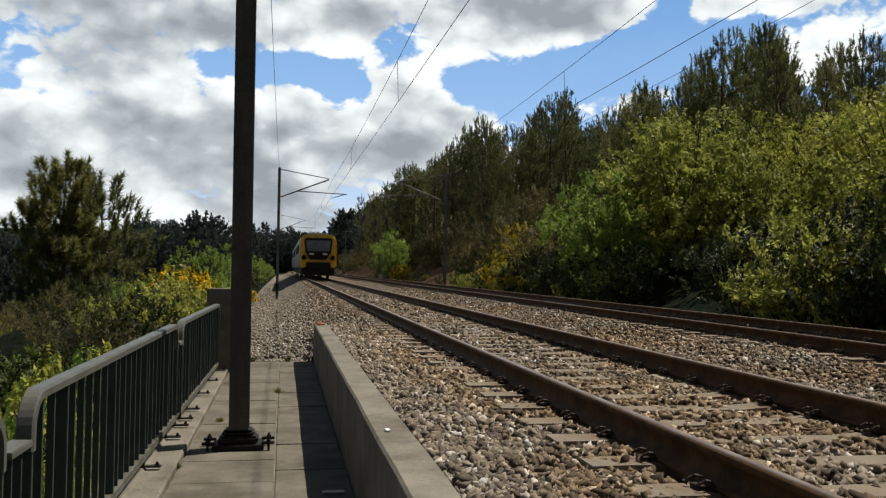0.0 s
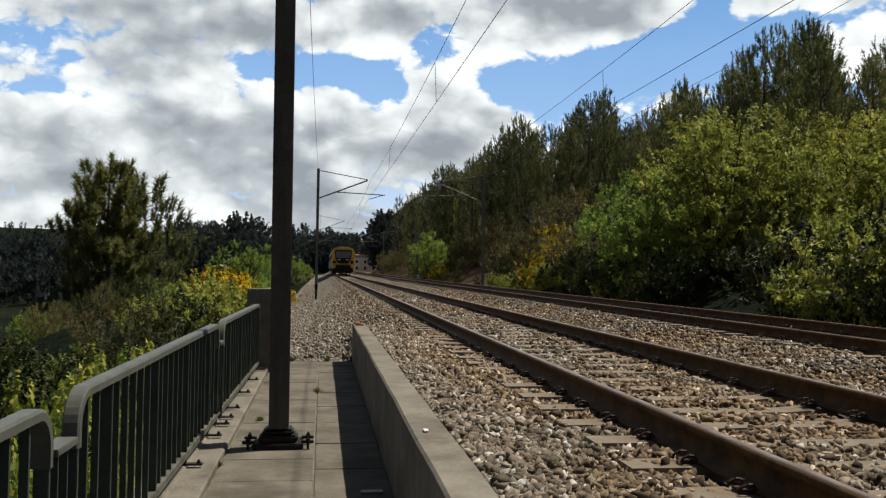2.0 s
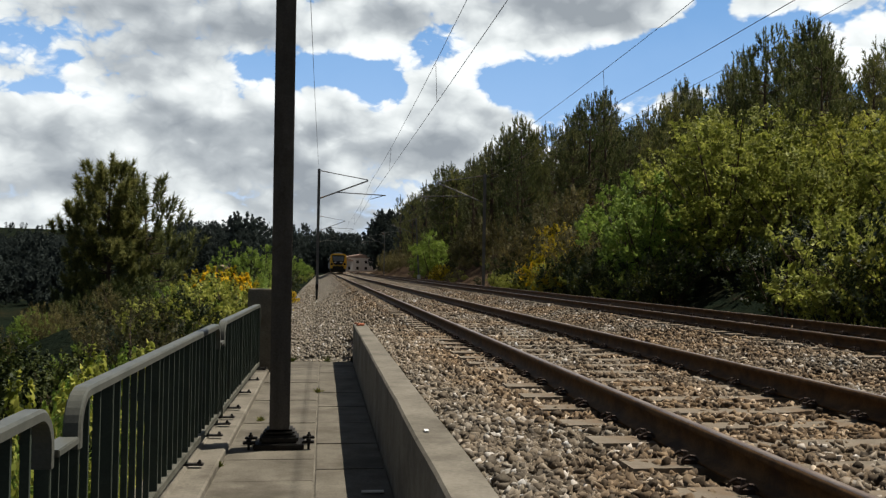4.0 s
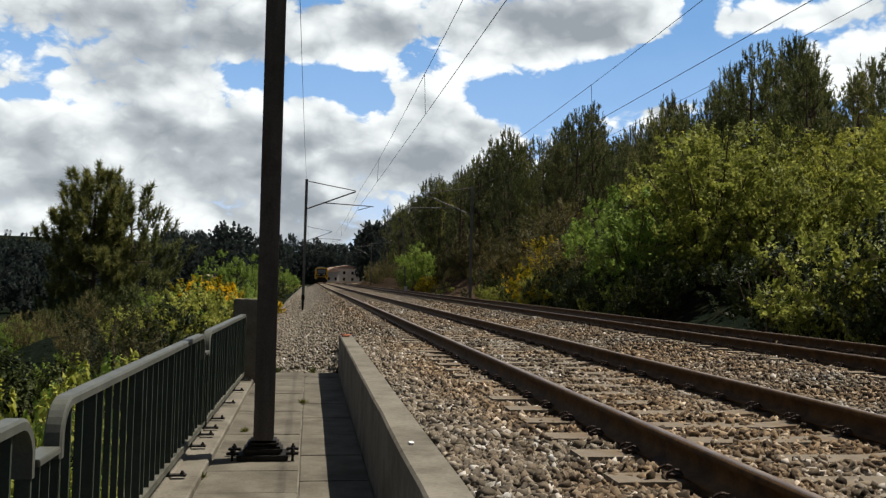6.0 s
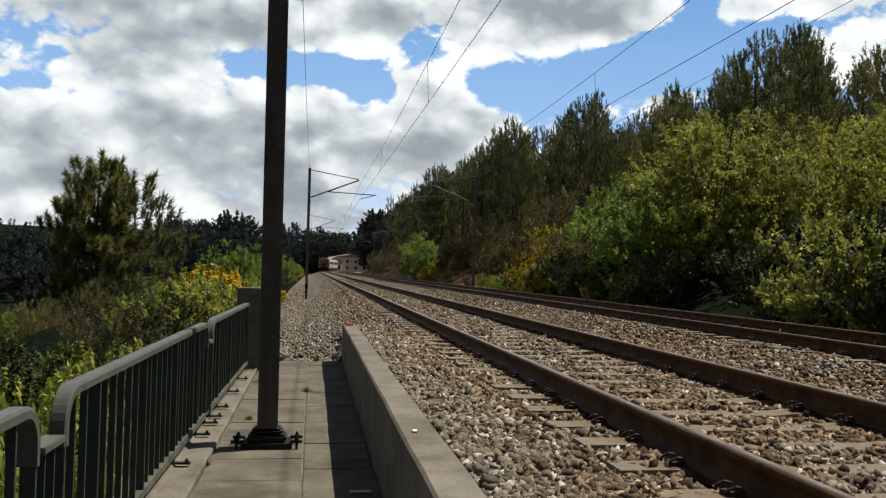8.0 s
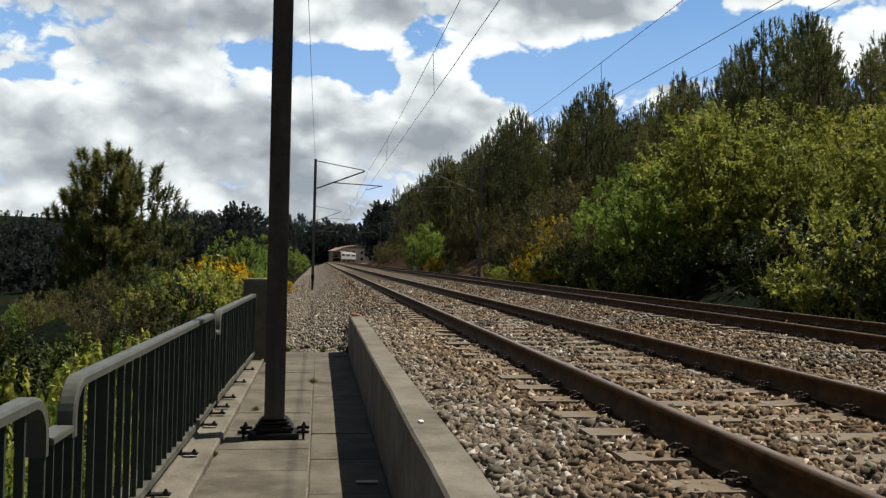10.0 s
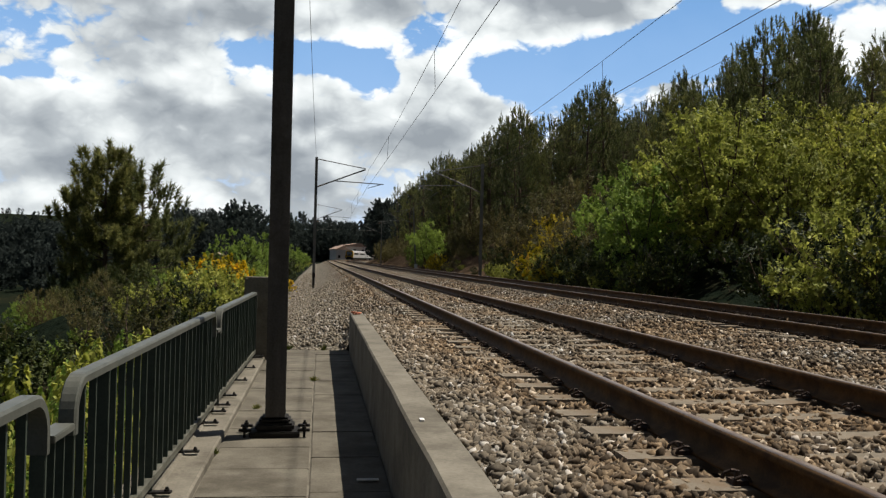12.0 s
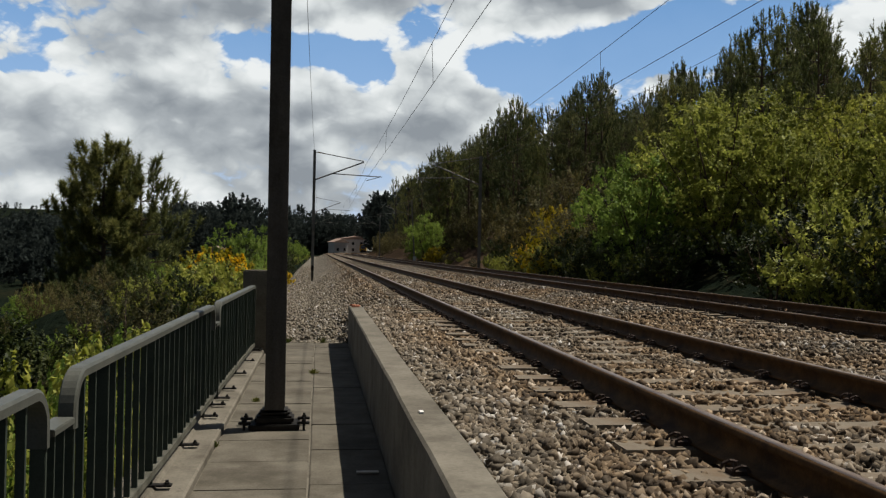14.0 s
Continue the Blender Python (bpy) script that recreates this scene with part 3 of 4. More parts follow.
def near_pole():
    ob = thing("catenary_pole", pose(-0.36, 7.95, 0, 0, -0.25, 0), "dark brown steel catenary pole standing in the walkway", "mast")
    bm = bmesh.new()
    h_section(bm, 8.2, 0.172, 0.19)
    part("column", bm, M["pole"], ob)
    bm = bmesh.new()
    box(bm, -0.22, 0.22, -0.16, 0.16, 0.0, 0.05, 0.008)
    box(bm, -0.17, 0.17, -0.13, 0.13, 0.05, 0.12, 0.02)
    box(bm, -0.135, 0.135, -0.115, 0.115, 0.115, 0.17, 0.02)
    part("base_plate", bm, M["black"], ob, "black rusted base clamp")
    for sx in (-1, 1):
        for sy in (-0.12, 0.1):
            bm = bmesh.new()
            box(bm, min(sx * 0.2, sx * 0.31), max(sx * 0.2, sx * 0.31), sy - 0.025, sy + 0.025, 0.052, 0.075, 0.005)
            tube(bm, (sx * 0.26, sy, 0), (sx * 0.26, sy, 0.11), 0.012, sides=6)
            tube(bm, (sx * 0.26, sy, 0.075), (sx * 0.26, sy, 0.092), 0.022, sides=6)
            part("anchor_bolt", bm, M["black"], ob)


near_pole()
LEFT_X, RIGHT_X = -0.40, 11.3
SPANS = [8.0, 58.0, 108.0, 158.0]
LEFT_MASTS = {58.0: -0.40, 108.0: -0.73, 158.0: -1.07}
RIGHT_MASTS = {8.0: 11.3, 58.0: 10.75, 108.0: 11.85, 158.0: 10.9}
for s, x in LEFT_MASTS.items():
    mast(x, s, -0.3, 1, 8.5)
for s, x in RIGHT_MASTS.items():
    m = mast(x, s, 0.2, -1, 8.0)
    if s == 108.0:
        m.matrix_world = pose(x, s, 0.1, 0, -3.5, 0)
        boxed("marker_plate", (-0.2, 0.2, -0.32, -0.27, 0.25, 0.95), surface("white_plate", (0.6, 0.6, 0.58), (0.75, 0.75, 0.72)), m, "white marker plate")

bm = bmesh.new()
tube(bm, (0, 0, 0), (0, 0, 0.95), 0.05, sides=8)
box(bm, -0.09, 0.09, -0.06, 0.06, 0.62, 0.9, 0.02)
post = part("marker_post", bm, M["black"])
post.matrix_world = pose(-0.36, 52.0, -0.25)
tagged(post, "short dark marker post in the ballast", "post")


def wire(name, points, r, label):
    verts, faces, k = [], [], 5
    for p, q in zip(points, points[1:] + [points[-1]]):
        for j in range(k):
            a = 2 * math.pi * j / k
            verts.append((p[0] + r * math.cos(a), p[1], p[2] + r * math.sin(a)))
    for i in range(len(points) - 1):
        for j in range(k):
            a, b = i * k + j, i * k + (j + 1) % k
            faces.append((a, b, b + k, a + k))
    ob = arrays(name, verts, faces, M["wire"])
    return tagged(ob, label, "wire", "overhead wires")


def overhead():
    ends = [-42.0] + SPANS
    for c in TRACKS:
        mess, cont = [], []
        for k, (a, b) in enumerate(zip(ends, ends[1:])):
            st = 0.2 if k % 2 else -0.2
            for i in range(12):
                t = i / 12
                y = a + (b - a) * t
                sag = 4 * t * (1 - t)
                x = c + 0.25 + st * (1 - 2 * t) * 0.8
                lift = 1 - abs(y - 8.0) / 50.0 if abs(y - 8.0) < 50 else 0.0
                mess.append((c + 0.25, y, RAIL_TOP + 6.75 + 0.5 * lift - 0.35 * sag))
                cont.append((x, y, RAIL_TOP + 5.45 + 0.3 * lift - 0.04 * sag))
        w = wire("messenger_wire", mess, 0.008, "dark sagging messenger cable over a track")
        wire("contact_wire", cont, 0.008, "dark taut contact wire over a track")
        for i in range(1, len(mess) - 1):
            if i % 12 and i % 4 == 0:
                bm2 = bmesh.new()
                tube(bm2, mess[i], cont[i], 0.007, sides=4)
                part("dropper", bm2, M["wire"], w)
    for x, z in ((LEFT_X, 8.0), (RIGHT_X + 0.1, 8.0)):
        pts = []
        for a, b in zip(ends, ends[1:]):
            for i in range(12):
                t = i / 12
                pts.append((x, a + (b - a) * t, z - 0.5 * 4 * t * (1 - t)))
        wire("earth_wire", pts, 0.007, "thin dark earth wire between mast tops")


overhead()


# ---------------------------------------------------------------- tracks
RAIL = [(-0.0745, 0), (0.0745, 0), (0.0745, 0.014), (0.022, 0.03), (0.009, 0.045), (0.009, 0.115), (0.034, 0.128),
        (0.036, 0.15), (0.027, 0.164), (-0.027, 0.164), (-0.036, 0.15), (-0.034, 0.128), (-0.009, 0.115), (-0.009, 0.045),
        (-0.022, 0.03), (-0.0745, 0.014)]


def sleeper_mesh():
    bm = bmesh.new()
    prof = [(-1.30, 0.0), (-0.95, 0.0), (-0.55, -0.03), (0.55, -0.03), (0.95, 0.0), (1.30, 0.0)]
    lo, hi = [], []
    for x, dz in prof:
        lo.append([bm.verts.new((x, y, -0.2)) for y in (-0.15, 0.15)])
        hi.append([bm.verts.new((x, y, dz)) for y in (-0.11, 0.11)])
    for i in range(len(prof) - 1):
        bm.faces.new((hi[i][0], hi[i + 1][0], hi[i + 1][1], hi[i][1]))
        bm.faces.new((lo[i][0], lo[i + 1][0], hi[i + 1][0], hi[i][0]))
        bm.faces.new((lo[i][1], hi[i][1], hi[i + 1][1], lo[i + 1][1]))
    for i in (0, -1):
        bm.faces.new((lo[i][0], hi[i][0], hi[i][1], lo[i][1]))
    bmesh.ops.recalc_face_normals(bm, faces=bm.faces)
    mesh = bpy.data.meshes.new("sleeper")
    bm.to_mesh(mesh)
    bm.free()
    mesh.materials.append(M["sleeper"])
    return mesh


def clip_mesh():
    """A pair of spring clips, bolts and shoulder beside one rail foot."""
    bm = bmesh.new()
    for y in (-0.055, 0.055):
        pts = [(0.02, y, 0.02), (0.04, y, 0.045), (0.07, y + 0.01, 0.05), (0.095, y, 0.035), (0.105, y, 0.01)]
        for a, b in zip(pts, pts[1:]):
            tube(bm, a, b, 0.008, sides=5)
    box(bm, 0.0, 0.09, -0.04, 0.04, 0, 0.022)
    tube(bm, (0.06, 0, 0), (0.06, 0, 0.06), 0.012, sides=6)
    mesh = bpy.data.meshes.new("rail_clip")
    bm.to_mesh(mesh)
    bm.free()
    mesh.materials.append(M["clip"])
    return mesh


def track(index):
    c = TRACKS[index]
    ob = thing("railway_track", (0, 0, 0), ("rusty broad-gauge track on concrete sleepers", "second rusty track on concrete sleepers near the bushes")[index],
               "railway track", "tracks", kind="structure")
    st = stations(-30, END)
    for s in (-1, 1):
        prof = [(c + s * GAUGE / 2 + x, RAIL_TOP - 0.164 + z) for x, z in RAIL]
        v, f = sweep(prof, st)
        r = arrays("rail", v, f, M["rust"], ob)
        head = [(c + s * GAUGE / 2 + x, RAIL_TOP + z) for x, z in ((-0.024, -0.002), (0.024, -0.002), (0.024, 0.0015), (-0.024, 0.0015))]
        v, f = sweep(head, st)
        arrays("running_face", v, f, M["railhead"], r, "worn brighter running face")
    sm, cm = sleeper_mesh(), clip_mesh()
    rng = random.Random(7 + index)
    rest_v, rest_f = [], []
    base = np.array([v.co for v in sm.vertices])
    quads = [tuple(p.vertices) for p in sm.polygons]
    s = -2.35 + 0.2 * index
    i = 0
    while s < END - 2:
        px, py, a = way(s, c)
        if i < 150:
            sl = link_mesh("sleeper", sm, ob)
            sl.location = (px + rng.uniform(-0.01, 0.01), py + rng.uniform(-0.01, 0.01), SLEEPER_TOP)
            sl.rotation_euler = (0, rng.uniform(-0.003, 0.003), rng.uniform(-0.006, 0.006))
            if 4 < i < 42:
                for rx in (-GAUGE / 2, GAUGE / 2):
                    for sd in (-1, 1):
                        k = link_mesh("rail_clip", cm, sl)
                        k.location = (rx + sd * 0.05, 0, 0.0)
                        k.rotation_euler = (0, 0, 0 if sd > 0 else math.pi)
        else:
            ca, sa = math.cos(a), math.sin(a)
            o = len(rest_v)
            rest_v += [(px + x * ca + y * sa, py - x * sa + y * ca, SLEEPER_TOP + z) for x, y, z in base]
            rest_f += [tuple(o + k for k in q) for q in quads]
        s += 0.6
        i += 1
    far = arrays("sleepers", rest_v, rest_f, M["sleeper"], ob)
    tagged(far, kind="stuff")


for k in (0, 1):
    track(k)


# ---------------------------------------------------------------- ballast
def ballast_z(u, y):
    """Height of the ballast bed at u metres right of the walkway's axis."""
    u, y = np.asarray(u, float), np.asarray(y, float)
    on = SLEEPER_TOP - 0.050 + 0.022 * np.sin(u * 5.1 + y * 3.3) * np.sin(y * 4.7 - u * 2.0)
    inside = np.minimum(np.abs(u - TRACKS[0]), np.abs(u - TRACKS[1])) < 0.78
    on = on - np.where(inside, 0.010, 0.0)
    mid = on - 0.10 * np.exp(-((u - 5.33) / 0.75) ** 2)
    slope = mid - (0.58 + 0.30 * np.clip((y - 20) / 30, 0, 1)) * np.clip((1.35 - u) / 1.7, 0, 1) ** 0.9 - 0.5 * np.clip(-1.5 - u, 0, 1)
    flat = mid - 0.02 * np.clip(1.5 - u, 0, 1)
    share = np.maximum(np.clip((0.95 - u) / 0.5, 0, 1), smooth(WALK_END, WALK_END + 2.5, y))
    left = np.where(y < WALK_END, flat, flat + (slope - flat) * share)
    right = mid - 0.75 * np.clip((u - 9.4) / 1.4, 0, 1)
    left = np.where((y >= WALK_END - 0.05) & (u < 0.53), np.minimum(left, 0.0 + 0.4 * (y - WALK_END)), left)
    return np.where(u < 1.5, left, np.where(u > 9.3, right, mid))


def ballast():
    def bed(name, us, ss, material, drop=0.0):
        verts, faces = [], []
        for s in ss:
            for u in us:
                px, py, _ = way(s, u)
                verts.append((px, py, float(ballast_z(u, s)) - drop))
        k = len(us)
        for i in range(len(ss) - 1):
            for j in range(k - 1):
                a = i * k + j
                faces.append((a, a + 1, a + 1 + k, a + k))
        return arrays(name, verts, faces, material, smooth=True)
    near = list(np.arange(-30, 2, 1.0)) + list(np.arange(2, WALK_END + 0.01, 0.15))
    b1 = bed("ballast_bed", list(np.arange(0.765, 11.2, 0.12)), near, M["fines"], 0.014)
    tagged(b1, "brown and grey crushed stone ballast", "ballast", kind="structure")
    far = [WALK_END + 0.001] + list(np.arange(WALK_END + 0.1, 40, 0.3)) + [float(s) for s in stations(40, END)]
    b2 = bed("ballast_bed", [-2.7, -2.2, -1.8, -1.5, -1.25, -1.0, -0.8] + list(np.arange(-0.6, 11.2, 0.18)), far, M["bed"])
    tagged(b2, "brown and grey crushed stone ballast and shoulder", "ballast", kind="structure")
    # loose stones
    rng = np.random.default_rng(3)
    iv = np.array([(x, y, z) for x in (-1, 1) for y in (-1, 1) for z in (-1, 1)], float)
    tri = np.array([(0, 1, 3), (0, 3, 2), (4, 6, 7), (4, 7, 5), (0, 4, 5), (0, 5, 1), (2, 3, 7), (2, 7, 6), (0, 2, 6), (0, 6, 4), (1, 5, 7), (1, 7, 3)])
    kinds = [iv * rng.uniform(0.22, 1.05, (8, 3)) for _ in range(14)]

    def turns(n):
        q = rng.normal(size=(n, 4))
        q /= np.linalg.norm(q, axis=1)[:, None]
        w, x, y, z = q.T
        return np.stack([1 - 2 * (y * y + z * z), 2 * (x * y - z * w), 2 * (x * z + y * w),
                         2 * (x * y + z * w), 1 - 2 * (x * x + z * z), 2 * (y * z - x * w),
                         2 * (x * z - y * w), 2 * (y * z + x * w), 1 - 2 * (x * x + y * y)], -1).reshape(n, 3, 3)

    def scatter(n, u0, u1, s0, s1, size):
        u = rng.uniform(u0, u1, n)
        s = s0 * (s1 / s0) ** rng.uniform(0, 1, n) if s0 > 0 and s1 / s0 > 4 else rng.uniform(s0, s1, n)
        sz = size * np.clip(rng.lognormal(0, 0.26, n), 0.5, 1.6)
        return np.stack([u, s, ballast_z(u, s) + sz * rng.uniform(-0.15, 0.7, n)], -1), sz

    sets = [scatter(15000, 0.79, 2.0, 2.2, 8.0, 0.031), scatter(12000, 0.79, 2.0, 8.0, 15.1, 0.030),
            scatter(18000, 2.0, 3.7, 2.8, 9.0, 0.031), scatter(13000, 2.0, 3.7, 9.0, 20.0, 0.032),
            scatter(21000, 3.7, 7.0, 4.5, 13.0, 0.033), scatter(14000, 3.7, 7.0, 13.0, 27.0, 0.034),
            scatter(6000, 7.0, 10.6, 9.0, 30.0, 0.036),
            scatter(15000, -1.5, 2.0, 15.3, 32.0, 0.034), scatter(7000, 2.0, 3.7, 20.0, 42.0, 0.038),
            scatter(11000, -1.6, 2.0, 32.0, 58.0, 0.038), scatter(8000, -1.9, 2.0, 58.0, 100.0, 0.05), scatter(6000, 3.7, 7.0, 27.0, 46.0, 0.042)]
    pos = np.concatenate([a for a, _ in sets])
    sz = np.concatenate([b for _, b in sets])
    # keep the sleeper tops and rails clear
    for c in TRACKS:
        near_sl = np.abs(((pos[:, 1] + 2.35 - (0.2 if c > 5 else 0.0) + 0.3) % 0.6) - 0.3) < 0.13
        on_sl = (np.abs(pos[:, 0] - c) < 1.22 + 0.06 * np.sin(pos[:, 1] * 2.3)) & near_sl
        rail = np.abs(np.abs(pos[:, 0] - c) - GAUGE / 2) < 0.10
        keep = ~((on_sl & (rng.uniform(size=len(pos)) > np.where(np.abs(pos[:, 0] - c) < 0.8, 0.16, 0.16))) | rail)
        pos, sz = pos[keep], sz[keep]
    order = np.argsort(np.hypot(pos[:, 0] - 1.3, pos[:, 1] - 3.0))
    pos, sz = pos[order], sz[order]
    meshes = []
    for v in kinds:
        mesh = bpy.data.meshes.new("stone")
        mesh.from_pydata(v.tolist(), [], tri.tolist())
        mesh.materials.append(M["stone"])
        meshes.append(mesh)
    for i in range(290):
        st = link_mesh("stone", meshes[i % 14], b1)
        st.matrix_world = Matrix.LocRotScale(Vector(pos[i]), Euler(rng.uniform(0, 6.28, 3)), Vector((sz[i] * rng.uniform(0.7, 1.2), sz[i] * 0.72, sz[i] * rng.uniform(0.36, 0.66))))
    pos, sz = pos[290:], sz[290:]
    n = len(pos)
    shape = np.stack(kinds)[rng.integers(0, 14, n)]
    shape = shape * (sz[:, None] * np.stack([rng.uniform(0.7, 1.2, n), np.ones(n) * 0.72, rng.uniform(0.36, 0.66, n)], -1))[:, None, :]
    v = np.einsum("nij,nkj->nki", turns(n), shape) + pos[:, None, :]
    f = tri[None] + (np.arange(n) * len(iv))[:, None, None]
    loose = arrays("loose_ballast", v.reshape(-1, 3), f.reshape(-1, 3), M["stones"])
    tagged(loose, "sharp brown, grey and whitish ballast stones", "ballast", kind="stuff")


ballast()


# ---------------------------------------------------------------- train
def train_car(last, length=17.6):
    ob = thing("railcar", (0, 0, 0), "yellow-ended silver diesel railcar with a dark windscreen" if last else "silver-grey middle railcar with dark windows",
               "train", "train cars")
    hw, z0, z1 = 1.45, 0.85, 3.46
    prof = [(-hw + 0.12, z0), (hw - 0.12, z0), (hw, z0 + 0.35), (hw, 2.3), (hw - 0.06, 3.05), (hw - 0.16, 3.3), (hw - 0.40, z1 - 0.02), (0, z1 + 0.05),
            (-hw + 0.40, z1 - 0.02), (-hw + 0.16, 3.3), (-hw + 0.06, 3.05), (-hw, 2.3), (-hw, z0 + 0.35)]
    bm = bmesh.new()
    prism(bm, prof, 0.0, length)
    if last:
        bmesh.ops.subdivide_edges(bm, edges=[e for e in bm.edges if abs(e.verts[0].co.y - e.verts[1].co.y) > 5], cuts=24)
        for v in bm.verts:
            if v.co.y < 0.05:
                v.co.y += 0.35 * max(0.0, (v.co.z - 1.6) / 2.1) ** 2 + 0.25 * (v.co.x / hw) ** 2
    yellow = surface("train_yellow", (0.82, 0.44, 0.012), (0.92, 0.54, 0.02), 1.5, 20, 0.3, 0, 0.05, spec=0.5)
    white = surface("train_grey", (0.34, 0.34, 0.335), (0.46, 0.46, 0.45), 1.5, 20, 0.4, 0, 0.05)
    stripe = surface("train_white", (0.70, 0.69, 0.66), (0.80, 0.79, 0.76), 1.5, 20, 0.4, 0, 0.05)
    dark = M["black"]
    silver = surface("train_silver", (0.30, 0.30, 0.295), (0.42, 0.42, 0.41), 1.5, 20, 0.4, 0.2, 0.05, spec=0.4)
    body = part("body", bm, [yellow, silver], ob)
    for p in body.data.polygons:
        if not last or p.center.y > 1.3 or (p.normal.z > 0.7 and p.center.z > 3.0):
            p.material_index = 1
    for s in (-1, 1):
        lo, hi = sorted((s * (hw - 0.1), s * (hw + 0.012)))
        boxed("side_panel", (lo, hi, 0.9, length - 0.2, 0.98, 2.0), white, ob, "grey side panel")
        boxed("side_stripe", (lo, hi + 0.004 if s > 0 else hi, 0.9, length - 0.2, 2.74, 2.9), stripe, ob, "white stripe above the windows")
        nwin = 7
        for i in range(nwin):
            y = 2.6 + i * (length - 4.4) / nwin
            boxed("side_window", (min(s * (hw - 0.06), s * (hw + 0.02)), max(s * (hw - 0.06), s * (hw + 0.02)), y, y + 1.7, 2.02, 2.70), dark, ob)
    if last:
        # dark surround, then the windscreen in it
        bm = bmesh.new()
        out = [(-0.62, 1.5), (0.62, 1.5), (0.98, 2.05), (1.10, 3.02), (0.98, 3.18), (-0.98, 3.18), (-1.10, 3.02), (-0.98, 2.05)]
        a = [bm.verts.new((x, -0.03 + 0.35 * max(0.0, (z - 1.6) / 2.1) ** 2 + 0.1 * (x / hw) ** 2, z)) for x, z in out]
        b = [bm.verts.new((v.co.x, v.co.y + 0.2, v.co.z)) for v in a]
        bm.faces.new(a)
        for i in range(len(a)):
            bm.faces.new((a[i], a[(i + 1) % len(a)], b[(i + 1) % len(a)], b[i]))
        part("windscreen_surround", bm, dark, ob, "black windscreen surround")
        bm = bmesh.new()
        out = [(-0.84, 2.15), (0.84, 2.15), (0.98, 3.0), (-0.98, 3.0)]
        a = [bm.verts.new((x, -0.06 + 0.35 * max(0.0, (z - 1.6) / 2.1) ** 2 + 0.1 * (x / hw) ** 2, z)) for x, z in out]
        b = [bm.verts.new((v.co.x, v.co.y + 0.1, v.co.z)) for v in a]
        bm.faces.new(a)
        for i in range(4):
            bm.faces.new((a[i], a[(i + 1) % 4], b[(i + 1) % 4], b[i]))
        part("windscreen", bm, surface("screen", (0.10, 0.12, 0.125), (0.18, 0.20, 0.21), 0.8, 6, 0.12, 0, 0, spec=0.5), ob, "grey reflecting windscreen")
        for s in (-1, 1):
            boxed("marker_light", (s * 0.52 - 0.18, s * 0.52 + 0.18, -0.06, 0.1, 1.86, 2.0), surface("lamp_white", (0.6, 0.6, 0.58), (0.75, 0.75, 0.72), 3, 20, 0.3), ob, "pale lamp panel", 0.02)
            bm = bmesh.new()
            box(bm, s * 1.12 - 0.17, s * 1.12 + 0.17, 0.05, 0.3, 1.45, 1.82, 0.06)
            part("headlight", bm, dark, ob, "dark headlight housing")
            bm = bmesh.new()
            tube(bm, (s * 0.86, -0.02, 1.62), (s * 0.86, 0.2, 1.62), 0.06, sides=10)
            part("tail_light", bm, surface("red_lens", (0.35, 0.02, 0.01), (0.5, 0.03, 0.02), 5, 30, 0.3), ob, "red tail light")
        boxed("buffer_beam", (-0.95, 0.95, -0.12, 0.3, 0.75, 1.28), dark, ob, "dark coupling recess", 0.05)
        boxed("snow_plough", (-1.15, 1.15, 0.0, 0.25, 0.25, 0.9), dark, ob, "dark obstacle deflector", 0.05)
        bm = bmesh.new()
        tube(bm, (0, -0.45, 1.0), (0, 0.0, 1.0), 0.14, sides=10)
        part("coupler", bm, dark, ob)
    boxed("roof_unit", (-0.8, 0.8, 1.0, length - 2, 3.45, 3.62), surface("roof_grey", (0.2, 0.2, 0.2), (0.34, 0.34, 0.33), 2, 20, 0.8), ob, "grey roof equipment", 0.05)
    boxed("underframe", (-1.3, 1.3, 0.4, length - 0.3, 0.35, 1.0), dark, ob, "dark underframe", 0.05)
    for yb in (2.6, length - 2.8):
        for dy in (-0.9, 0.9):
            bm = bmesh.new()
            for s in (-1, 1):
                tube(bm, (s * GAUGE / 2 - 0.06, yb + dy, 0.42), (s * GAUGE / 2 + 0.06, yb + dy, 0.42), 0.42, sides=18)
            tube(bm, (-GAUGE / 2, yb + dy, 0.42), (GAUGE / 2, yb + dy, 0.42), 0.07, sides=8)
            part("wheelset", bm, M["rust"], ob)
    return ob


CARS = [train_car(True), train_car(False), train_car(False)]


# ---------------------------------------------------------------- house by the bend
def house(x, y, z, w, d, h, turn, label):
    ob = thing("house", pose(x, y, z, 0, 0, turn), label, "house", "houses by the bend")
    wall = surface("house_render", (0.50, 0.47, 0.43), (0.64, 0.62, 0.58), 0.5, 6, 0.9, stain=(0.5, 0.46, 0.42))
    boxed("wall", (0, w, 0, d, -3, h), wall, ob)
    bm = bmesh.new()
    prism(bm, [(-0.4, h + 0.003), (w + 0.4, h + 0.003), (w + 0.4, h + 0.2), (w / 2, h + 1.6), (-0.4, h + 0.2)], -0.4, d + 0.4)
    part("roof", bm, surface("roof_tile", (0.24, 0.17, 0.13), (0.36, 0.26, 0.21), 0.6, 8, 0.9), ob, "faded red tile roof")
    n = max(2, int(w / 3.6))
    for fl in range(int(h // 2.7)):
        for i in range(n):
            cx = (i + 0.5) * w / n
            win = boxed("window", (cx - 0.55, cx + 0.55, -0.03, 0.1, fl * 2.8 + 0.9, fl * 2.8 + 2.2), M["black"], ob)
            boxed("sill", (cx - 0.65, cx + 0.65, -0.12, -0.031, fl * 2.8 + 0.8, fl * 2.8 + 0.9), wall, win)
    return ob


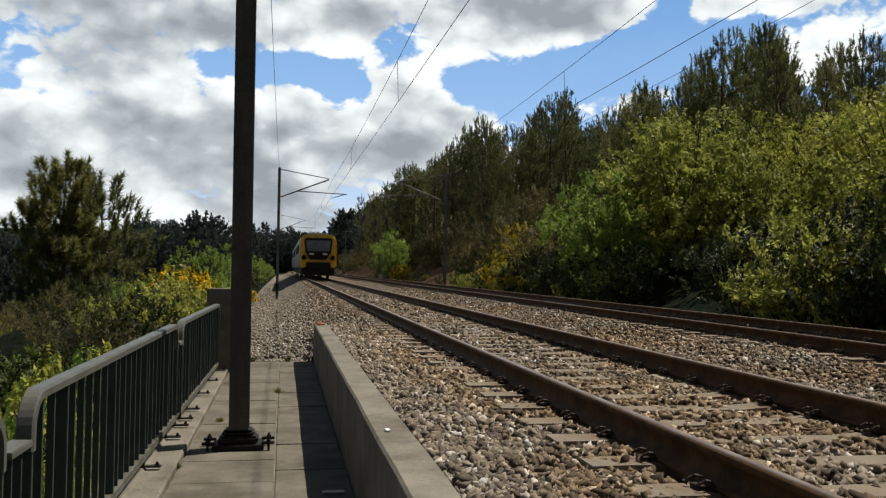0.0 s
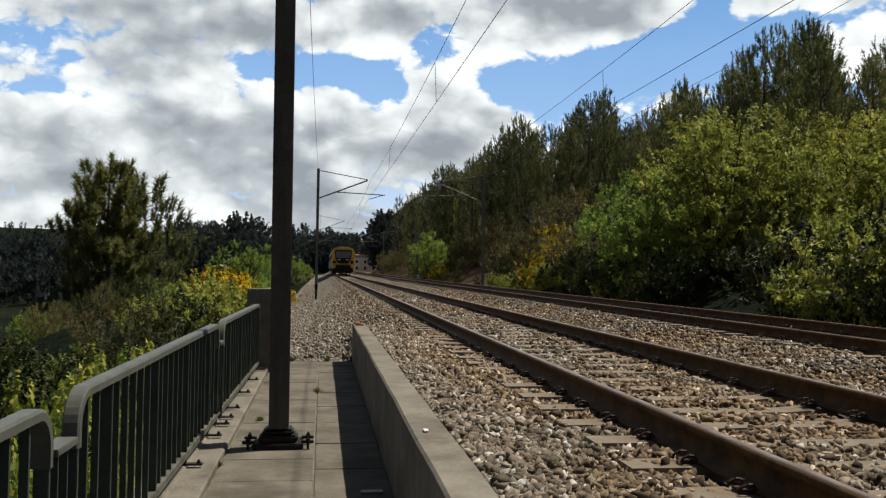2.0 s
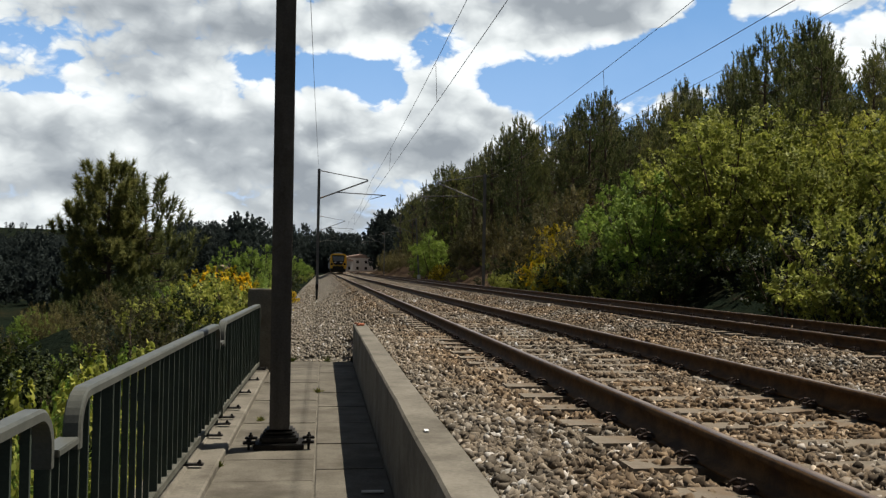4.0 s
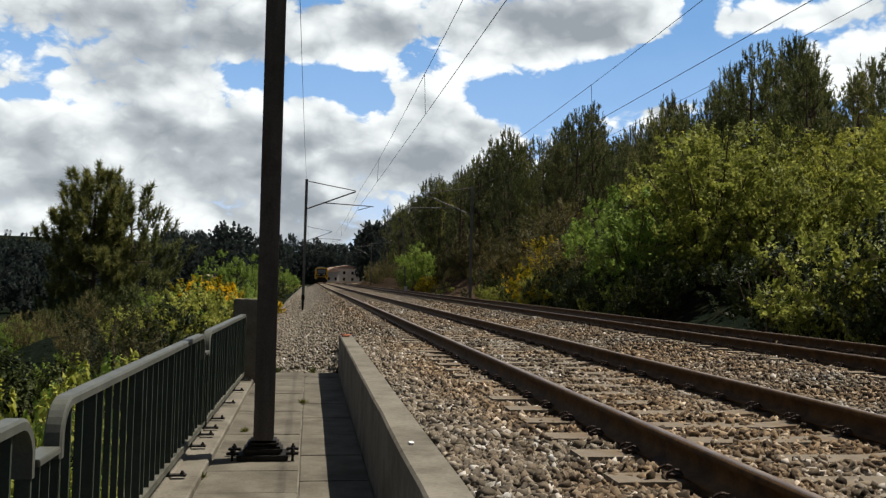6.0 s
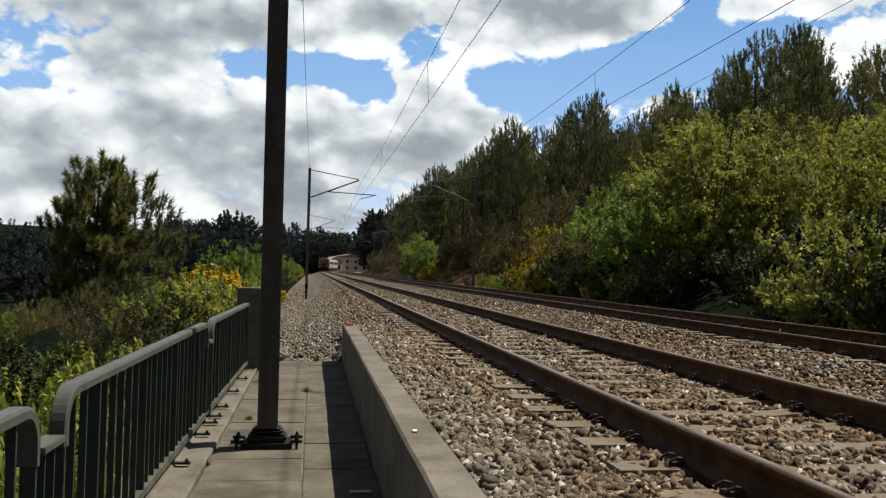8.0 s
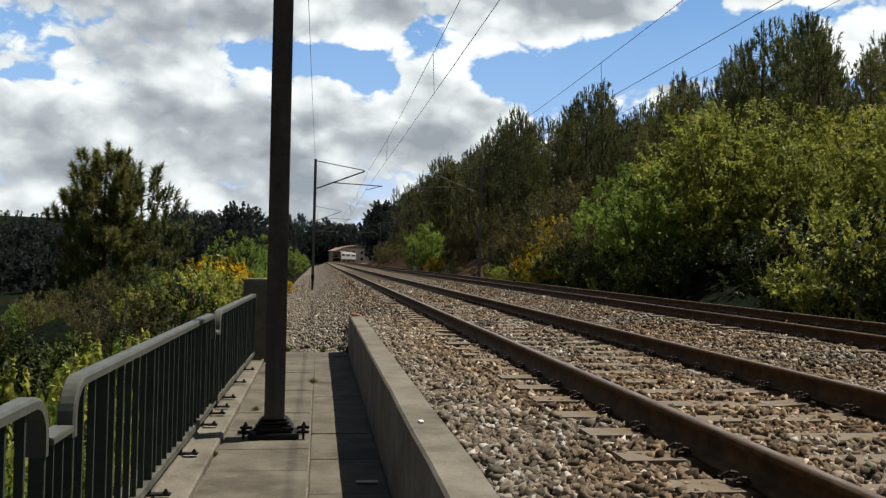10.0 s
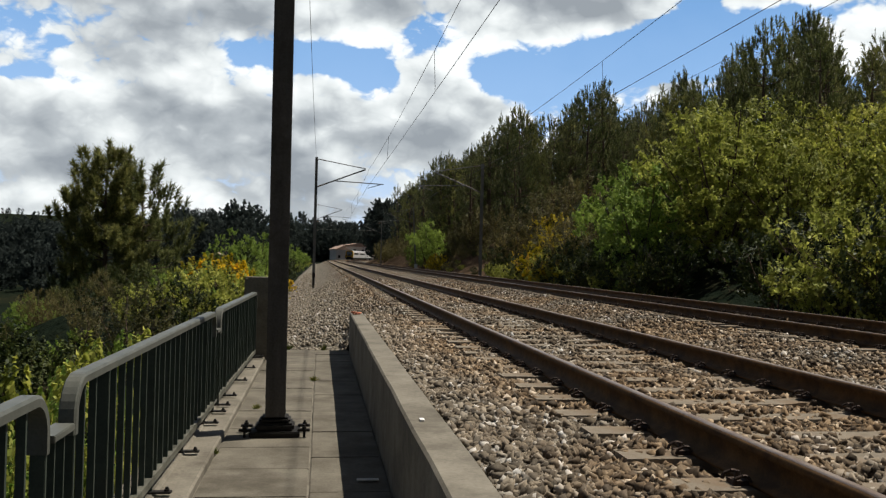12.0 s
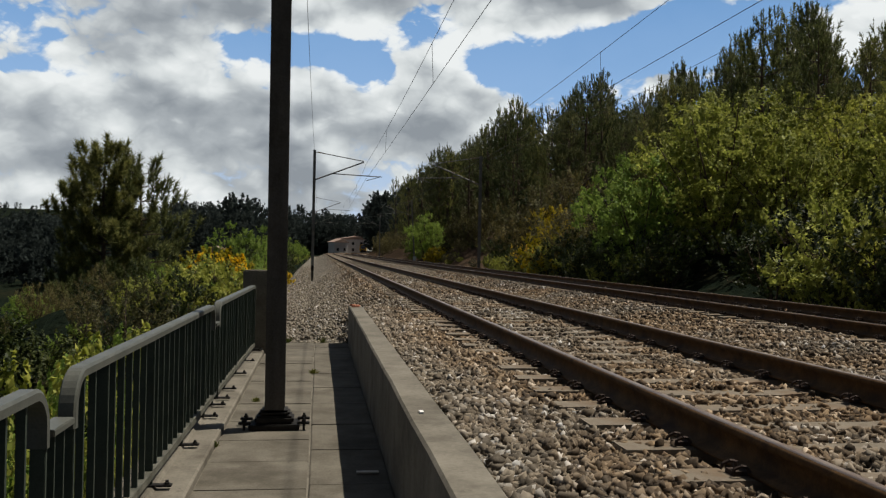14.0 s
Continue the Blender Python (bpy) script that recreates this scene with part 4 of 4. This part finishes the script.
house(9.4, 388.0, 0.5, 15.5, 7.0, 6.2, 14, "long white rendered house with a faded red roof")
house(6.6, 379.0, 0.5, 7.0, 5.0, 4.6, 30, "lower white house beside the railway bend")
house(-19.5, 150.0, -3.6, 4.5, 7.0, 4.0, 0, "small pale house among the trees below the line")


# ---------------------------------------------------------------- plants
def leaf_quads(centres, normals, length, width, rng, taper=0.5):
    """Leaf blades (rhombs) at centres."""
    n = len(centres)
    nrm = normals / (np.linalg.norm(normals, axis=1)[:, None] + 1e-9)
    side = np.cross(nrm, rng.normal(size=(n, 3)))
    side /= np.linalg.norm(side, axis=1)[:, None] + 1e-9
    along = np.cross(nrm, side)
    ln = (length * rng.uniform(0.6, 1.3, n))[:, None]
    wd = (width * rng.uniform(0.6, 1.3, n))[:, None]
    v = np.stack([centres - along * ln * 0.5, centres + side * wd * 0.5, centres + along * ln * 0.5, centres - side * wd * 0.5], 1)
    f = np.arange(n * 4).reshape(n, 4)
    return v.reshape(-1, 3), f


def needles(bases, ways, length, width, rng):
    """Slim triangles from bases along ways."""
    n = len(bases)
    w = ways / (np.linalg.norm(ways, axis=1)[:, None] + 1e-9)
    side = np.cross(w, rng.normal(size=(n, 3)))
    side /= np.linalg.norm(side, axis=1)[:, None] + 1e-9
    ln = (length * rng.uniform(0.7, 1.25, n))[:, None]
    v = np.stack([bases - side * width / 2, bases + side * width / 2, bases + w * ln], 1)
    return v.reshape(-1, 3), np.arange(n * 3).reshape(n, 3)


def limb(verts, faces, a, b, r0, r1, sides=6):
    a, b = np.asarray(a, float), np.asarray(b, float)
    d = (b - a) / (np.linalg.norm(b - a) + 1e-9)
    e = np.cross(d, [0.3, 0.5, 0.81])
    e /= np.linalg.norm(e)
    g = np.cross(d, e)
    o = len(verts)
    for c, r in ((a, r0), (b, r1)):
        for k in range(sides):
            t = 2 * math.pi * k / sides
            verts.append(c + r * (math.cos(t) * e + math.sin(t) * g))
    for k in range(sides):
        j = (k + 1) % sides
        faces.append((o + k, o + j, o + sides + j, o + sides + k))


def pine(name, seed, height, spread, bare, material, label, tufts=520, per=26, needle=0.27, gap=0.3, wide=0.055, shoot=0.3, long_shoot=1.1, loose=0.42, step=0.62):
    """A pine: tapered trunk, whorled limbs turning up, tufts of needles at their ends."""
    rng = np.random.default_rng(seed)
    ob = thing(name, (0, 0, 0), label, "tree", "pines")
    tv, tf = [], []
    bends = np.cumsum(rng.normal(0, 0.06, (9, 2)), 0)
    pts = [np.array([bends[i][0], bends[i][1], height * i / 8]) for i in range(9)]
    for i in range(8):
        limb(tv, tf, pts[i], pts[i + 1], 0.018 * height * (1 - i / 8.6), 0.018 * height * (1 - (i + 1) / 8.6), 8)
    tips = []
    levels = int((1 - bare) * height / step)
    for lv in range(levels):
        t = bare + (1 - bare) * (lv + rng.uniform(0, 0.6)) / levels
        if t > 0.97:
            continue
        c = np.array([np.interp(t * 8, range(9), [p[0] for p in pts]), np.interp(t * 8, range(9), [p[1] for p in pts]), t * height])
        k = (t - bare) / (1 - bare)
        reach = spread * (0.35 + 1.0 * min(1, k * 2.4)) * (1 - k) ** 0.62 * 1.05
        for a in rng.uniform(0, 6.28) + np.arange(5) * 1.2566 + rng.normal(0, 0.25, 5):
            if rng.uniform() < gap:
                continue
            rr = reach * rng.uniform(0.55, 1.15) + 0.25
            out = np.array([math.cos(a), math.sin(a), 0])
            mid = c + out * rr * 0.55 + [0, 0, rr * rng.uniform(0.02, 0.18)]
            end = c + out * rr + [0, 0, rr * rng.uniform(0.15, 0.5)]
            limb(tv, tf, c, mid, 0.05 * (1 - k) + 0.012, 0.025 * (1 - k) + 0.01, 4)
            limb(tv, tf, mid, end, 0.025 * (1 - k) + 0.01, 0.008, 4)
            m = max(2, int(rr / 0.28))
            for j in range(m):
                s = 0.35 + 0.65 * (j + 1) / m
                base = mid + (end - mid) * (s - 0.5) / 0.5 if s > 0.5 else c + (mid - c) * s / 0.5
                tips.append((base + rng.normal(0, 0.13, 3), out * 0.35 + [0, 0, 1.0]))
    for t in np.arange(0.86, 1.0, 0.022):
        tips.append((np.array([pts[8][0], pts[8][1], t * height]) + rng.normal(0, 0.12, 3), np.array([0, 0, 1.0])))
    if len(tips) > tufts:
        sel = rng.permutation(len(tips))[:tufts]
        tips = [tips[i] for i in sel]
    # upright leading shoots, set with short needles
    shoots = [pts[8] - [0, 0, 0.3]] + [p + [0, 0, 0.15] for p, _ in tips if p[2] > height * 0.5 and rng.uniform() < shoot]
    sb, sw = [], []
    for p in shoots:
        tall = rng.uniform(0.4, 1.0) * long_shoot
        up = rng.uniform(0, tall, 26)
        sb.append(p + np.stack([0 * up, 0 * up, up], -1))
        sw.append(np.stack([rng.normal(0, 0.28, 26), rng.normal(0, 0.28, 26), np.ones(26)], -1))
    base = np.repeat(np.array([p for p, _ in tips]), per, 0)
    aim = np.repeat(np.array([d for _, d in tips]), per, 0)
    stem = rng.uniform(0, 0.55, (len(base), 1))
    ways = aim * 0.75 + rng.normal(0, loose, base.shape)
    v, f = needles(base + aim * stem, ways, needle, wide, rng)
    v2, f2 = needles(np.concatenate(sb), np.concatenate(sw), 0.2 if wide > 0.05 else 0.16, wide, rng)
    v, f = np.concatenate([v, v2]), np.concatenate([f, f2 + len(v)])
    arrays("trunk", tv, tf, M["bark"], ob, "dark furrowed trunk", True)
    arrays("crown", v, f, material, ob, "dense upright needle tufts")
    return ob


def bush(name, seed, height, spread, count, leaf, material, label, category="bush", upright=0.0, group="bushes", stems=7, flower=None, spray=0.42):
    """A shrub or small tree: stems, lobes of leafy sprays on their ends, dark gaps between."""
    rng = np.random.default_rng(seed)
    ob = thing(name, (0, 0, 0), label, category, group)
    tv, tf = [], []
    lobes = []
    for i in range(stems):
        a = 2.4 * i + rng.uniform(-0.5, 0.5)
        rr = spread * math.sqrt((i + 0.4) / stems) * 0.92
        top = np.array([math.cos(a) * rr, math.sin(a) * rr, height * (1 - 0.5 * (rr / spread) ** 2) * rng.uniform(0.72, 0.95)])
        mid = top * [0.45, 0.45, 0.5] + rng.normal(0, 0.06 * spread, 3)
        limb(tv, tf, (rng.normal(0, 0.08), rng.normal(0, 0.08), -0.4), mid, 0.010 * height, 0.006 * height, 5)
        limb(tv, tf, mid, top, 0.006 * height, 0.003 * height, 4)
        big = rng.uniform(0.16, 0.30) * (spread + 0.25 * height) * 0.66
        lobes.append((top - [0, 0, big * 0.7], big))
        for t in (0.35, 0.7, 1.05):
            q = mid * t + [0.25 * top[0], 0.25 * top[1], 0] + rng.normal(0, 0.12 * spread, 3)
            q[2] = max(q[2], 0.2)
            lobes.append((q, big * rng.uniform(0.6, 0.95)))
            limb(tv, tf, mid * min(t, 1.0), q, 0.003 * height, 0.0015 * height, 3)
    lc, lr = np.array([c for c, _ in lobes]), np.array([r for _, r in lobes])
    per = 34
    n = count // per
    idx = rng.choice(len(lobes), n * 2, p=lr ** 2 / (lr ** 2).sum())
    d = rng.normal(size=(n * 2, 3)) + [0, 0, 0.35]
    d /= np.linalg.norm(d, axis=1)[:, None]
    base = lc[idx] + d * (lr[idx] * rng.uniform(0.78, 0.95, n * 2))[:, None]
    inner = (np.linalg.norm(base[:, None] - lc[None], axis=2) / lr[None]).min(1)
    sel = np.argsort(-inner + 0.25 * rng.uniform(size=n * 2))[:n]
    base, d = base[sel], d[sel]
    base[:, 2] = np.maximum(base[:, 2], rng.uniform(-0.1, 0.2, n))
    aim = d * 0.8 + rng.normal(0, 0.3, d.shape) + [0, 0, 0.55 + upright]
    aim /= np.linalg.norm(aim, axis=1)[:, None]
    size = spray * rng.uniform(0.5, 1.25, n)
    for k in range(0, n, 3):
        limb(tv, tf, base[k] - d[k] * 0.25, base[k] + aim[k] * size[k], 0.006, 0.002, 3)
    t = rng.uniform(0, 1, (n, per))
    wide = 0.17 * size[:, None] * (1.15 - t)
    pos = base[:, None] + aim[:, None] * (t * size[:, None])[..., None] + rng.normal(size=(n, per, 3)) * wide[..., None]
    pos = pos.reshape(-1, 3)
    face = np.repeat(d + aim * 0.25, per, 0) + rng.normal(0, 0.42, pos.shape)
    v, f = leaf_quads(pos, face, leaf, leaf * 0.58, rng)
    arrays("stem_frame", tv, tf, M["bark"], ob, "thin brown woody stems", True)
    arrays("foliage", v, f, material, ob)
    if flower:
        k = rng.permutation(len(pos))[:int(len(pos) * flower)]
        v, f = leaf_quads(pos[k] + np.repeat(d, per, 0)[k] * 0.05, face[k] + [0, 0, 0.5], leaf * 1.7, leaf * 1.3, rng)
        arrays("blossom", v, f, M["broom"], ob, "massed yellow flowers")
    return ob


def place(proto, x, y, scale=1.0, turn=0.0, z=None, tall=1.0, sink=0.0):
    gz = float(ground_z(x, y)) if z is None else z
    m = Matrix.LocRotScale((x, y, gz - sink), Euler((0, 0, turn)), (scale, scale, scale * tall))
    return copy_thing(proto, m)


# tops of the pine wood, of the bushes before it and of the far woods: azimuth, elevation in degrees
SKYLINE = [(3.0, 3.0), (3.8, 5.1), (4.8, 6.4), (6.1, 6.9), (8.2, 6.9), (10.0, 7.4), (11.5, 8.7), (13.0, 9.8), (14.1, 9.2), (15.9, 9.3),
           (17.0, 11.3), (17.9, 12.1), (19.2, 9.6), (20.6, 10.1), (22.4, 11.0), (23.6, 12.3), (24.6, 10.5), (25.6, 12.1), (26.8, 13.9),
           (28.1, 14.9), (29.8, 15.6), (31.2, 15.0), (32.0, 12.7), (33.0, 10.3), (33.9, 12.8), (34.6, 14.4), (40.2, 13.7)]
BUSHLINE = [(15.3, 2.5), (17.1, 6.2), (18.1, 6.9), (21.0, 6.4), (22.4, 8.7), (25.1, 10.7), (27.5, 10.9), (29.8, 10.3), (31.4, 11.2), (35.0, 12.1), (41.5, 11.8)]
LEFTLINE = [(-24, -4.0), (-19, -3.0), (-15, -1.0), (-11, -0.6), (-9, 0.0), (-5, 0.4), (-2, 0.9)]
FARLINE = [(-21.9, 2.2), (-11.8, 2.8), (-8.8, 3.3), (-6.0, 3.2), (-5.4, 4.5), (-4.3, 4.2), (-3.4, 3.3), (0.4, 3.4), (1.2, 3.0), (4.1, 3.1), (9.0, 3.1)]


def top_height(line, x, y):
    """How tall a plant at x, y reaches the tree line."""
    az = math.degrees(math.atan2(x, y))
    e = np.interp(az, [a for a, _ in line], [b for _, b in line])
    return 1.6 + math.hypot(x, y) * math.tan(radians(float(e))) - float(ground_z(x, y))


PINE_LABELS = ("dark maritime pine with upright shoots on the slope", "slender dark maritime pine with a bare lower trunk",
               "bushy young maritime pine with layered branches", "narrow dark pine with a spiky top")


def plants():
    rng = random.Random(11)
    P = [pine("pine", 1, 11, 1.9, 0.12, M["pine"], PINE_LABELS[0]), pine("pine", 2, 12, 1.6, 0.2, M["pine"], PINE_LABELS[1]),
         pine("pine", 3, 10, 2.2, 0.08, M["pine_light"], PINE_LABELS[2]), pine("pine", 4, 11, 1.4, 0.15, M["pine"], PINE_LABELS[3])]
    B = [bush("bush", 11, 5.5, 3.0, 25000, 0.13, M["leaf"], "tall yellow-green willow bush beside the track", stems=17),
         bush("bush", 12, 5.0, 2.6, 21000, 0.13, M["leaf"], "broad yellow-green willow bush beside the track", stems=15),
         bush("bush", 13, 4.5, 2.2, 14000, 0.13, M["leaf_green"], "fresh green young oak beside the track", "tree", stems=10),
         bush("bush", 14, 2.6, 1.8, 8000, 0.10, M["leaf_dark"], "dark green shrub on the bank", stems=9, spray=0.34),
         bush("bush", 15, 3.2, 2.0, 8000, 0.09, M["heath"], "brownish dry heath shrub on the bank", stems=9, upright=0.5),
         bush("bush", 16, 2.0, 1.5, 6000, 0.07, M["leaf_dark"], "broom shrub covered in yellow flowers", stems=9, flower=0.9, spray=0.3, upright=0.4),
         bush("bush", 17, 1.6, 1.3, 5000, 0.085, M["leaf"], "low pale green leafy shrub", stems=8, upright=0.3, spray=0.3)]
    far = [bush("tree", 21, 14, 3.4, 4600, 0.5, M["eucalyptus"], "tall dark eucalyptus on the skyline", "tree", group="far trees", stems=8, spray=1.3),
           bush("tree", 22, 13, 2.8, 4000, 0.5, M["eucalyptus"], "dark leafy tree on the skyline", "tree", group="far trees", stems=6, spray=1.2)]
    side = pine("pine", 6, 9, 2.3, 0.05, M["pine_light"], PINE_LABELS[2], tufts=620, per=60, needle=0.34, wide=0.045, shoot=0.1, long_shoot=0.5, loose=0.5, gap=0.12)
    big = pine("pine", 5, 13, 2.35, 0.40, M["pine_light"], "large spreading maritime pine rising from the valley", tufts=1500, per=120, needle=0.36, wide=0.045, shoot=0.12, long_shoot=0.5, loose=0.6, gap=0.02, step=0.5)
    plant_left(P, B, big, side, rng)
    plant_right(P, B, rng)
    plant_far(far, rng)
    for o in P + B + far + [big, side]:
        for c in list(o.children_recursive) + [o]:
            bpy.data.objects.remove(c)


def turned(rng):
    return rng.uniform(0, 6.28)


def plant_left(P, B, big, side, rng):
    r = rng.uniform
    place(big, -10.6, 45, 1.0, 0.6, z=-6.4)
    for x, y, k, t in ((-8.7, 46.0, 1.12, 2.0), (-8.0, 43.0, 0.78, 3.0), (-9.8, 42.0, 0.7, 1.0), (-12.4, 43.5, 0.62, 5.0), (-11.2, 40.0, 0.5, 4.1)):
        place(side, x, y, k, t, z=5.7 - 9 * k - (5.2 if k < 1 else 0) - (0.7 - k if k < 0.7 else 0) * 4)
    for lo, hi, near, far_, count, kinds in ((-24, -7, 15, 42, 60, (B[3], B[4], B[2], side, side)), (-12, -2.2, 18, 60, 54, (B[3], B[2], B[2], B[6])), (-26, -8, 20, 50, 26, (side,))):
        for _ in range(count):
            a, d = radians(r(lo, hi)), r(near, far_)
            x, y = d * math.sin(a), d * math.cos(a)
            if x > -2.6:
                continue
            kind = rng.choice(kinds)
            h = {B[2]: 4.5, B[6]: 1.6, B[3]: 2.6, B[4]: 3.2, side: 9.0}[kind]
            if kind is side and d < 27:
                continue
            k = top_height(LEFTLINE, x, y) * r(0.55, 1.0) / h
            if 0.3 < k < (1.5 if d < 26 else 2.4):
                place(kind, x, y, k, turned(rng), sink=0.05)
    for i in range(11):
        y = 4.5 + i * 1.05 + r(-0.3, 0.3)
        k = r(0.6, 0.72)
        place(B[2] if i % 3 else B[1], -r(3.0, 3.5), y, k, turned(rng), tall=r(5.6, 5.95) / ((4.5 if i % 3 else 5.0) * k))
    for _ in range(30):
        y = r(50, 200)
        place(rng.choice((B[6], B[3], B[2])), -r(2.8, 7.0), y, r(0.7, 1.1), turned(rng), sink=0.1)
    for x, y, s in ((-3.5, 33, 1.0), (-4.1, 35, 1.15), (-3.2, 31, 0.8), (-2.0, 40, 0.5), (-1.95, 46, 0.5), (-1.95, 36, 0.55), (-2.0, 31, 0.5), (-2.0, 27, 0.42)):
        place(B[5], x, y, s, turned(rng))


def plant_right(P, B, rng):
    r = rng.uniform
    # willow bushes along the second track
    for x, y, k in ((13.8, 24, 0), (15.6, 28.0, 1), (18.5, 32, 0), (16.5, 25, 0), (15.0, 20.5, 1), (17.8, 29, 1), (18.5, 23, 0),
                    (20.5, 27.5, 1), (14.0, 17.5, 0), (17.0, 19.0, 1), (23, 31, 0), (22.0, 25, 1), (12.9, 15, 1), (13.1, 26.9, 0), (14.4, 29.6, 1)):
        x, y = x * 1.17, y * 1.17
        s = (top_height(BUSHLINE, x, y) / (5.5 if k == 0 else 5.0)) * r(0.68, 1.04)
        place(B[k], x, y, min(s, 1.6), turned(rng))
    for x, y in ((13.2, 35.5), (13.9, 38.0), (12.7, 33.0)):
        place(B[2], x, y, top_height(BUSHLINE, x, y) / 4.5 * r(0.86, 0.95), turned(rng), tall=1.12)
    for _ in range(9):
        place(B[6], r(11.8, 12.5), r(31, 46), r(0.6, 1.2), turned(rng), tall=r(0.9, 1.4))
    for _ in range(40):
        y = r(26, 62)
        place(rng.choice((B[6], B[3], B[6])), r(11.8, 12.7), y, r(0.55, 1.0), turned(rng))
    for _ in range(17):
        y = r(13, 22.5)
        place(rng.choice((B[6], B[6], B[3])), r(11.9, 13.2), y, r(0.45, 1.6), turned(rng), tall=r(0.9, 1.4))
    for x, y, s in ((12.2, 41, 0.8), (12.3, 45, 0.9), (12.4, 48, 0.9), (12.5, 43, 1.0), (12.7, 46, 1.1), (12.9, 49, 1.2), (15.2, 54, 1.5), (12.8, 44, 1.0), (13.4, 46, 1.2), (14.2, 48, 1.25), (14.6, 51, 1.2), (13.0, 55, 0.8), (16.0, 58, 1.2), (12.6, 92, 0.9), (12.6, 97, 0.7), (19, 62, 1.2), (18, 70, 1.2)):
        place(B[5], x, y, s, turned(rng))
    for x, y in ((13.0, 104), (14.0, 110), (13.5, 116)):
        place(B[2], x, y, 1.3, turned(rng))
    for _ in range(70):
        y = r(42, 115)
        place(rng.choice((B[4], B[4], B[3], B[4], B[5] if rng.random() < 0.2 else B[4])), r(12.8, 26) if y < 66 else r(15.5, 26), y, r(0.8, 1.5), turned(rng))
    for _ in range(34):
        y = r(64, 118)
        place(rng.choice((B[4], B[3], B[4], B[6])), r(12.3, 16.0), y, r(0.25, 0.5), turned(rng))
    joined("far_undergrowth", [B[4]], [(B[4], spot(r(13.0, 26), r(115, 205), r(0.9, 1.6), turned(rng))) for _ in range(40)],
           "brownish heath undergrowth below the far pines", "undergrowth")
    # pine wood on the slope
    made = 0
    while made < 210:
        y = 30 + 185 * rng.random() ** 1.2
        x = r(17, 46) if y < 90 else r(14.5, 40)
        x += float(bend_x(y))
        h = top_height(SKYLINE, x, y) * (1 - 0.35 * rng.random() ** 1.6)
        k = rng.choice((0, 1, 3, 2, 2))
        s = h / (11, 12, 10, 11)[k]
        if not 0.35 < s < 1.35:
            continue
        place(P[k], x, y, min(s, 1.1) , turned(rng), tall=s / min(s, 1.1))
        made += 1


def joined(name, protos, poses, label, category):
    """Many far plants as one thing that nobody could count."""
    verts, faces, total = [], [], 0
    mats = {}
    for proto, m in poses:
        mesh = [c for c in proto.children if c.name.split(".")[0] in ("foliage", "crown")][0].data
        if mesh not in mats:
            co = np.empty(len(mesh.vertices) * 3, np.float32)
            mesh.vertices.foreach_get("co", co)
            ix = np.empty(len(mesh.loops), np.int32)
            mesh.loops.foreach_get("vertex_index", ix)
            mats[mesh] = (co.reshape(-1, 3), ix.reshape(-1, 4), mesh.materials[0])
        co, ix, material = mats[mesh]
        a = np.array(m, np.float32)
        verts.append(co @ a[:3, :3].T + a[:3, 3])
        faces.append(ix + total)
        total += len(co)
    ob = arrays(name, np.concatenate(verts), np.concatenate(faces), material)
    return tagged(ob, label, category, kind="stuff")


def spot(x, y, scale, turn, tall=1.0):
    return Matrix.LocRotScale((x, y, float(ground_z(x, y)) - 0.1), Euler((0, 0, turn)), (scale, scale, scale * tall))


def plant_far(far, rng):
    r = rng.uniform
    poses = []
    for lo, hi, d0, d1, count in ((-27, -9, 75, 150, 60), (-24, -2.2, 150, 300, 150), (-3.0, 6.0, 410, 560, 90), (-26, -6, 420, 900, 110)):
        for _ in range(count):
            a, d = r(lo, hi), r(d0, d1)
            x, y = d * math.sin(radians(a)), d * math.cos(radians(a))
            if d < 400 and x > -10:
                continue
            h = top_height(FARLINE, x, y) * (1 - 0.4 * rng.random() ** 1.5)
            k = rng.choice((0, 1))
            poses.append((far[k], spot(x, y, max(0.45, min(1.7, h / (14, 13)[k])), turned(rng))))
    for _ in range(45):
        y = r(200, 420)
        x = float(bend_x(y)) + r(14.5, 34)
        poses.append((far[0], spot(x, y, max(0.4, min(1.2, top_height(SKYLINE, x, y) / 14)), turned(rng))))
    joined("far_woods", far, poses, "dark eucalyptus and pine woods along the skyline, haze in their colour", "woods")


plants()


def weed(x, y, z, size, seed):
    rng = np.random.default_rng(seed)
    d = rng.normal(size=(60, 3))
    d[:, 2] = np.abs(d[:, 2]) + 0.4
    v, f = needles(rng.normal(0, 0.012, (60, 3)) * [1, 1, 0] + [x, y, z], d, size, 0.012, rng)
    tagged(arrays("weed", v, f, M["grass"]), "small green weed growing in a slab joint", "weed", "weeds in the joints")


for i, (x, y, z, size) in enumerate(((-0.62, 9.3, 0.0, 0.06), (-0.04, 11.4, 0.0, 0.07), (-0.80, 7.2, 0.0, 0.05), (0.1, WALK_END - 0.05, 0.0, 0.12), (-0.5, WALK_END - 0.03, 0.0, 0.15))):
    weed(x, y, z, size, 40 + i)


# ---------------------------------------------------------------- what moves
def motions():
    tail0, speed = 68.7, 21.0
    for i, car in enumerate(CARS):
        rows = []
        for k in range(0, 29):
            t = k * 0.5
            s = tail0 + speed * t + i * 18.0
            x, y, a = way(s, TRACKS[0])
            x2, y2, _ = way(s + 17.6, TRACKS[0])
            rows.append((t, pose(x, y, RAIL_TOP, 0, 0, -math.degrees(math.atan2(x2 - x, y2 - y)))))
        walk(car, rows)
    walk(cloud_sheet, [(0.0, pose(0, 0, 1.6, 0, 0, -0.2)), (5.0, pose(0, 0, 1.6)), (14.0, pose(0, 0, 1.6, 0, 0, 0.5))])


motions()
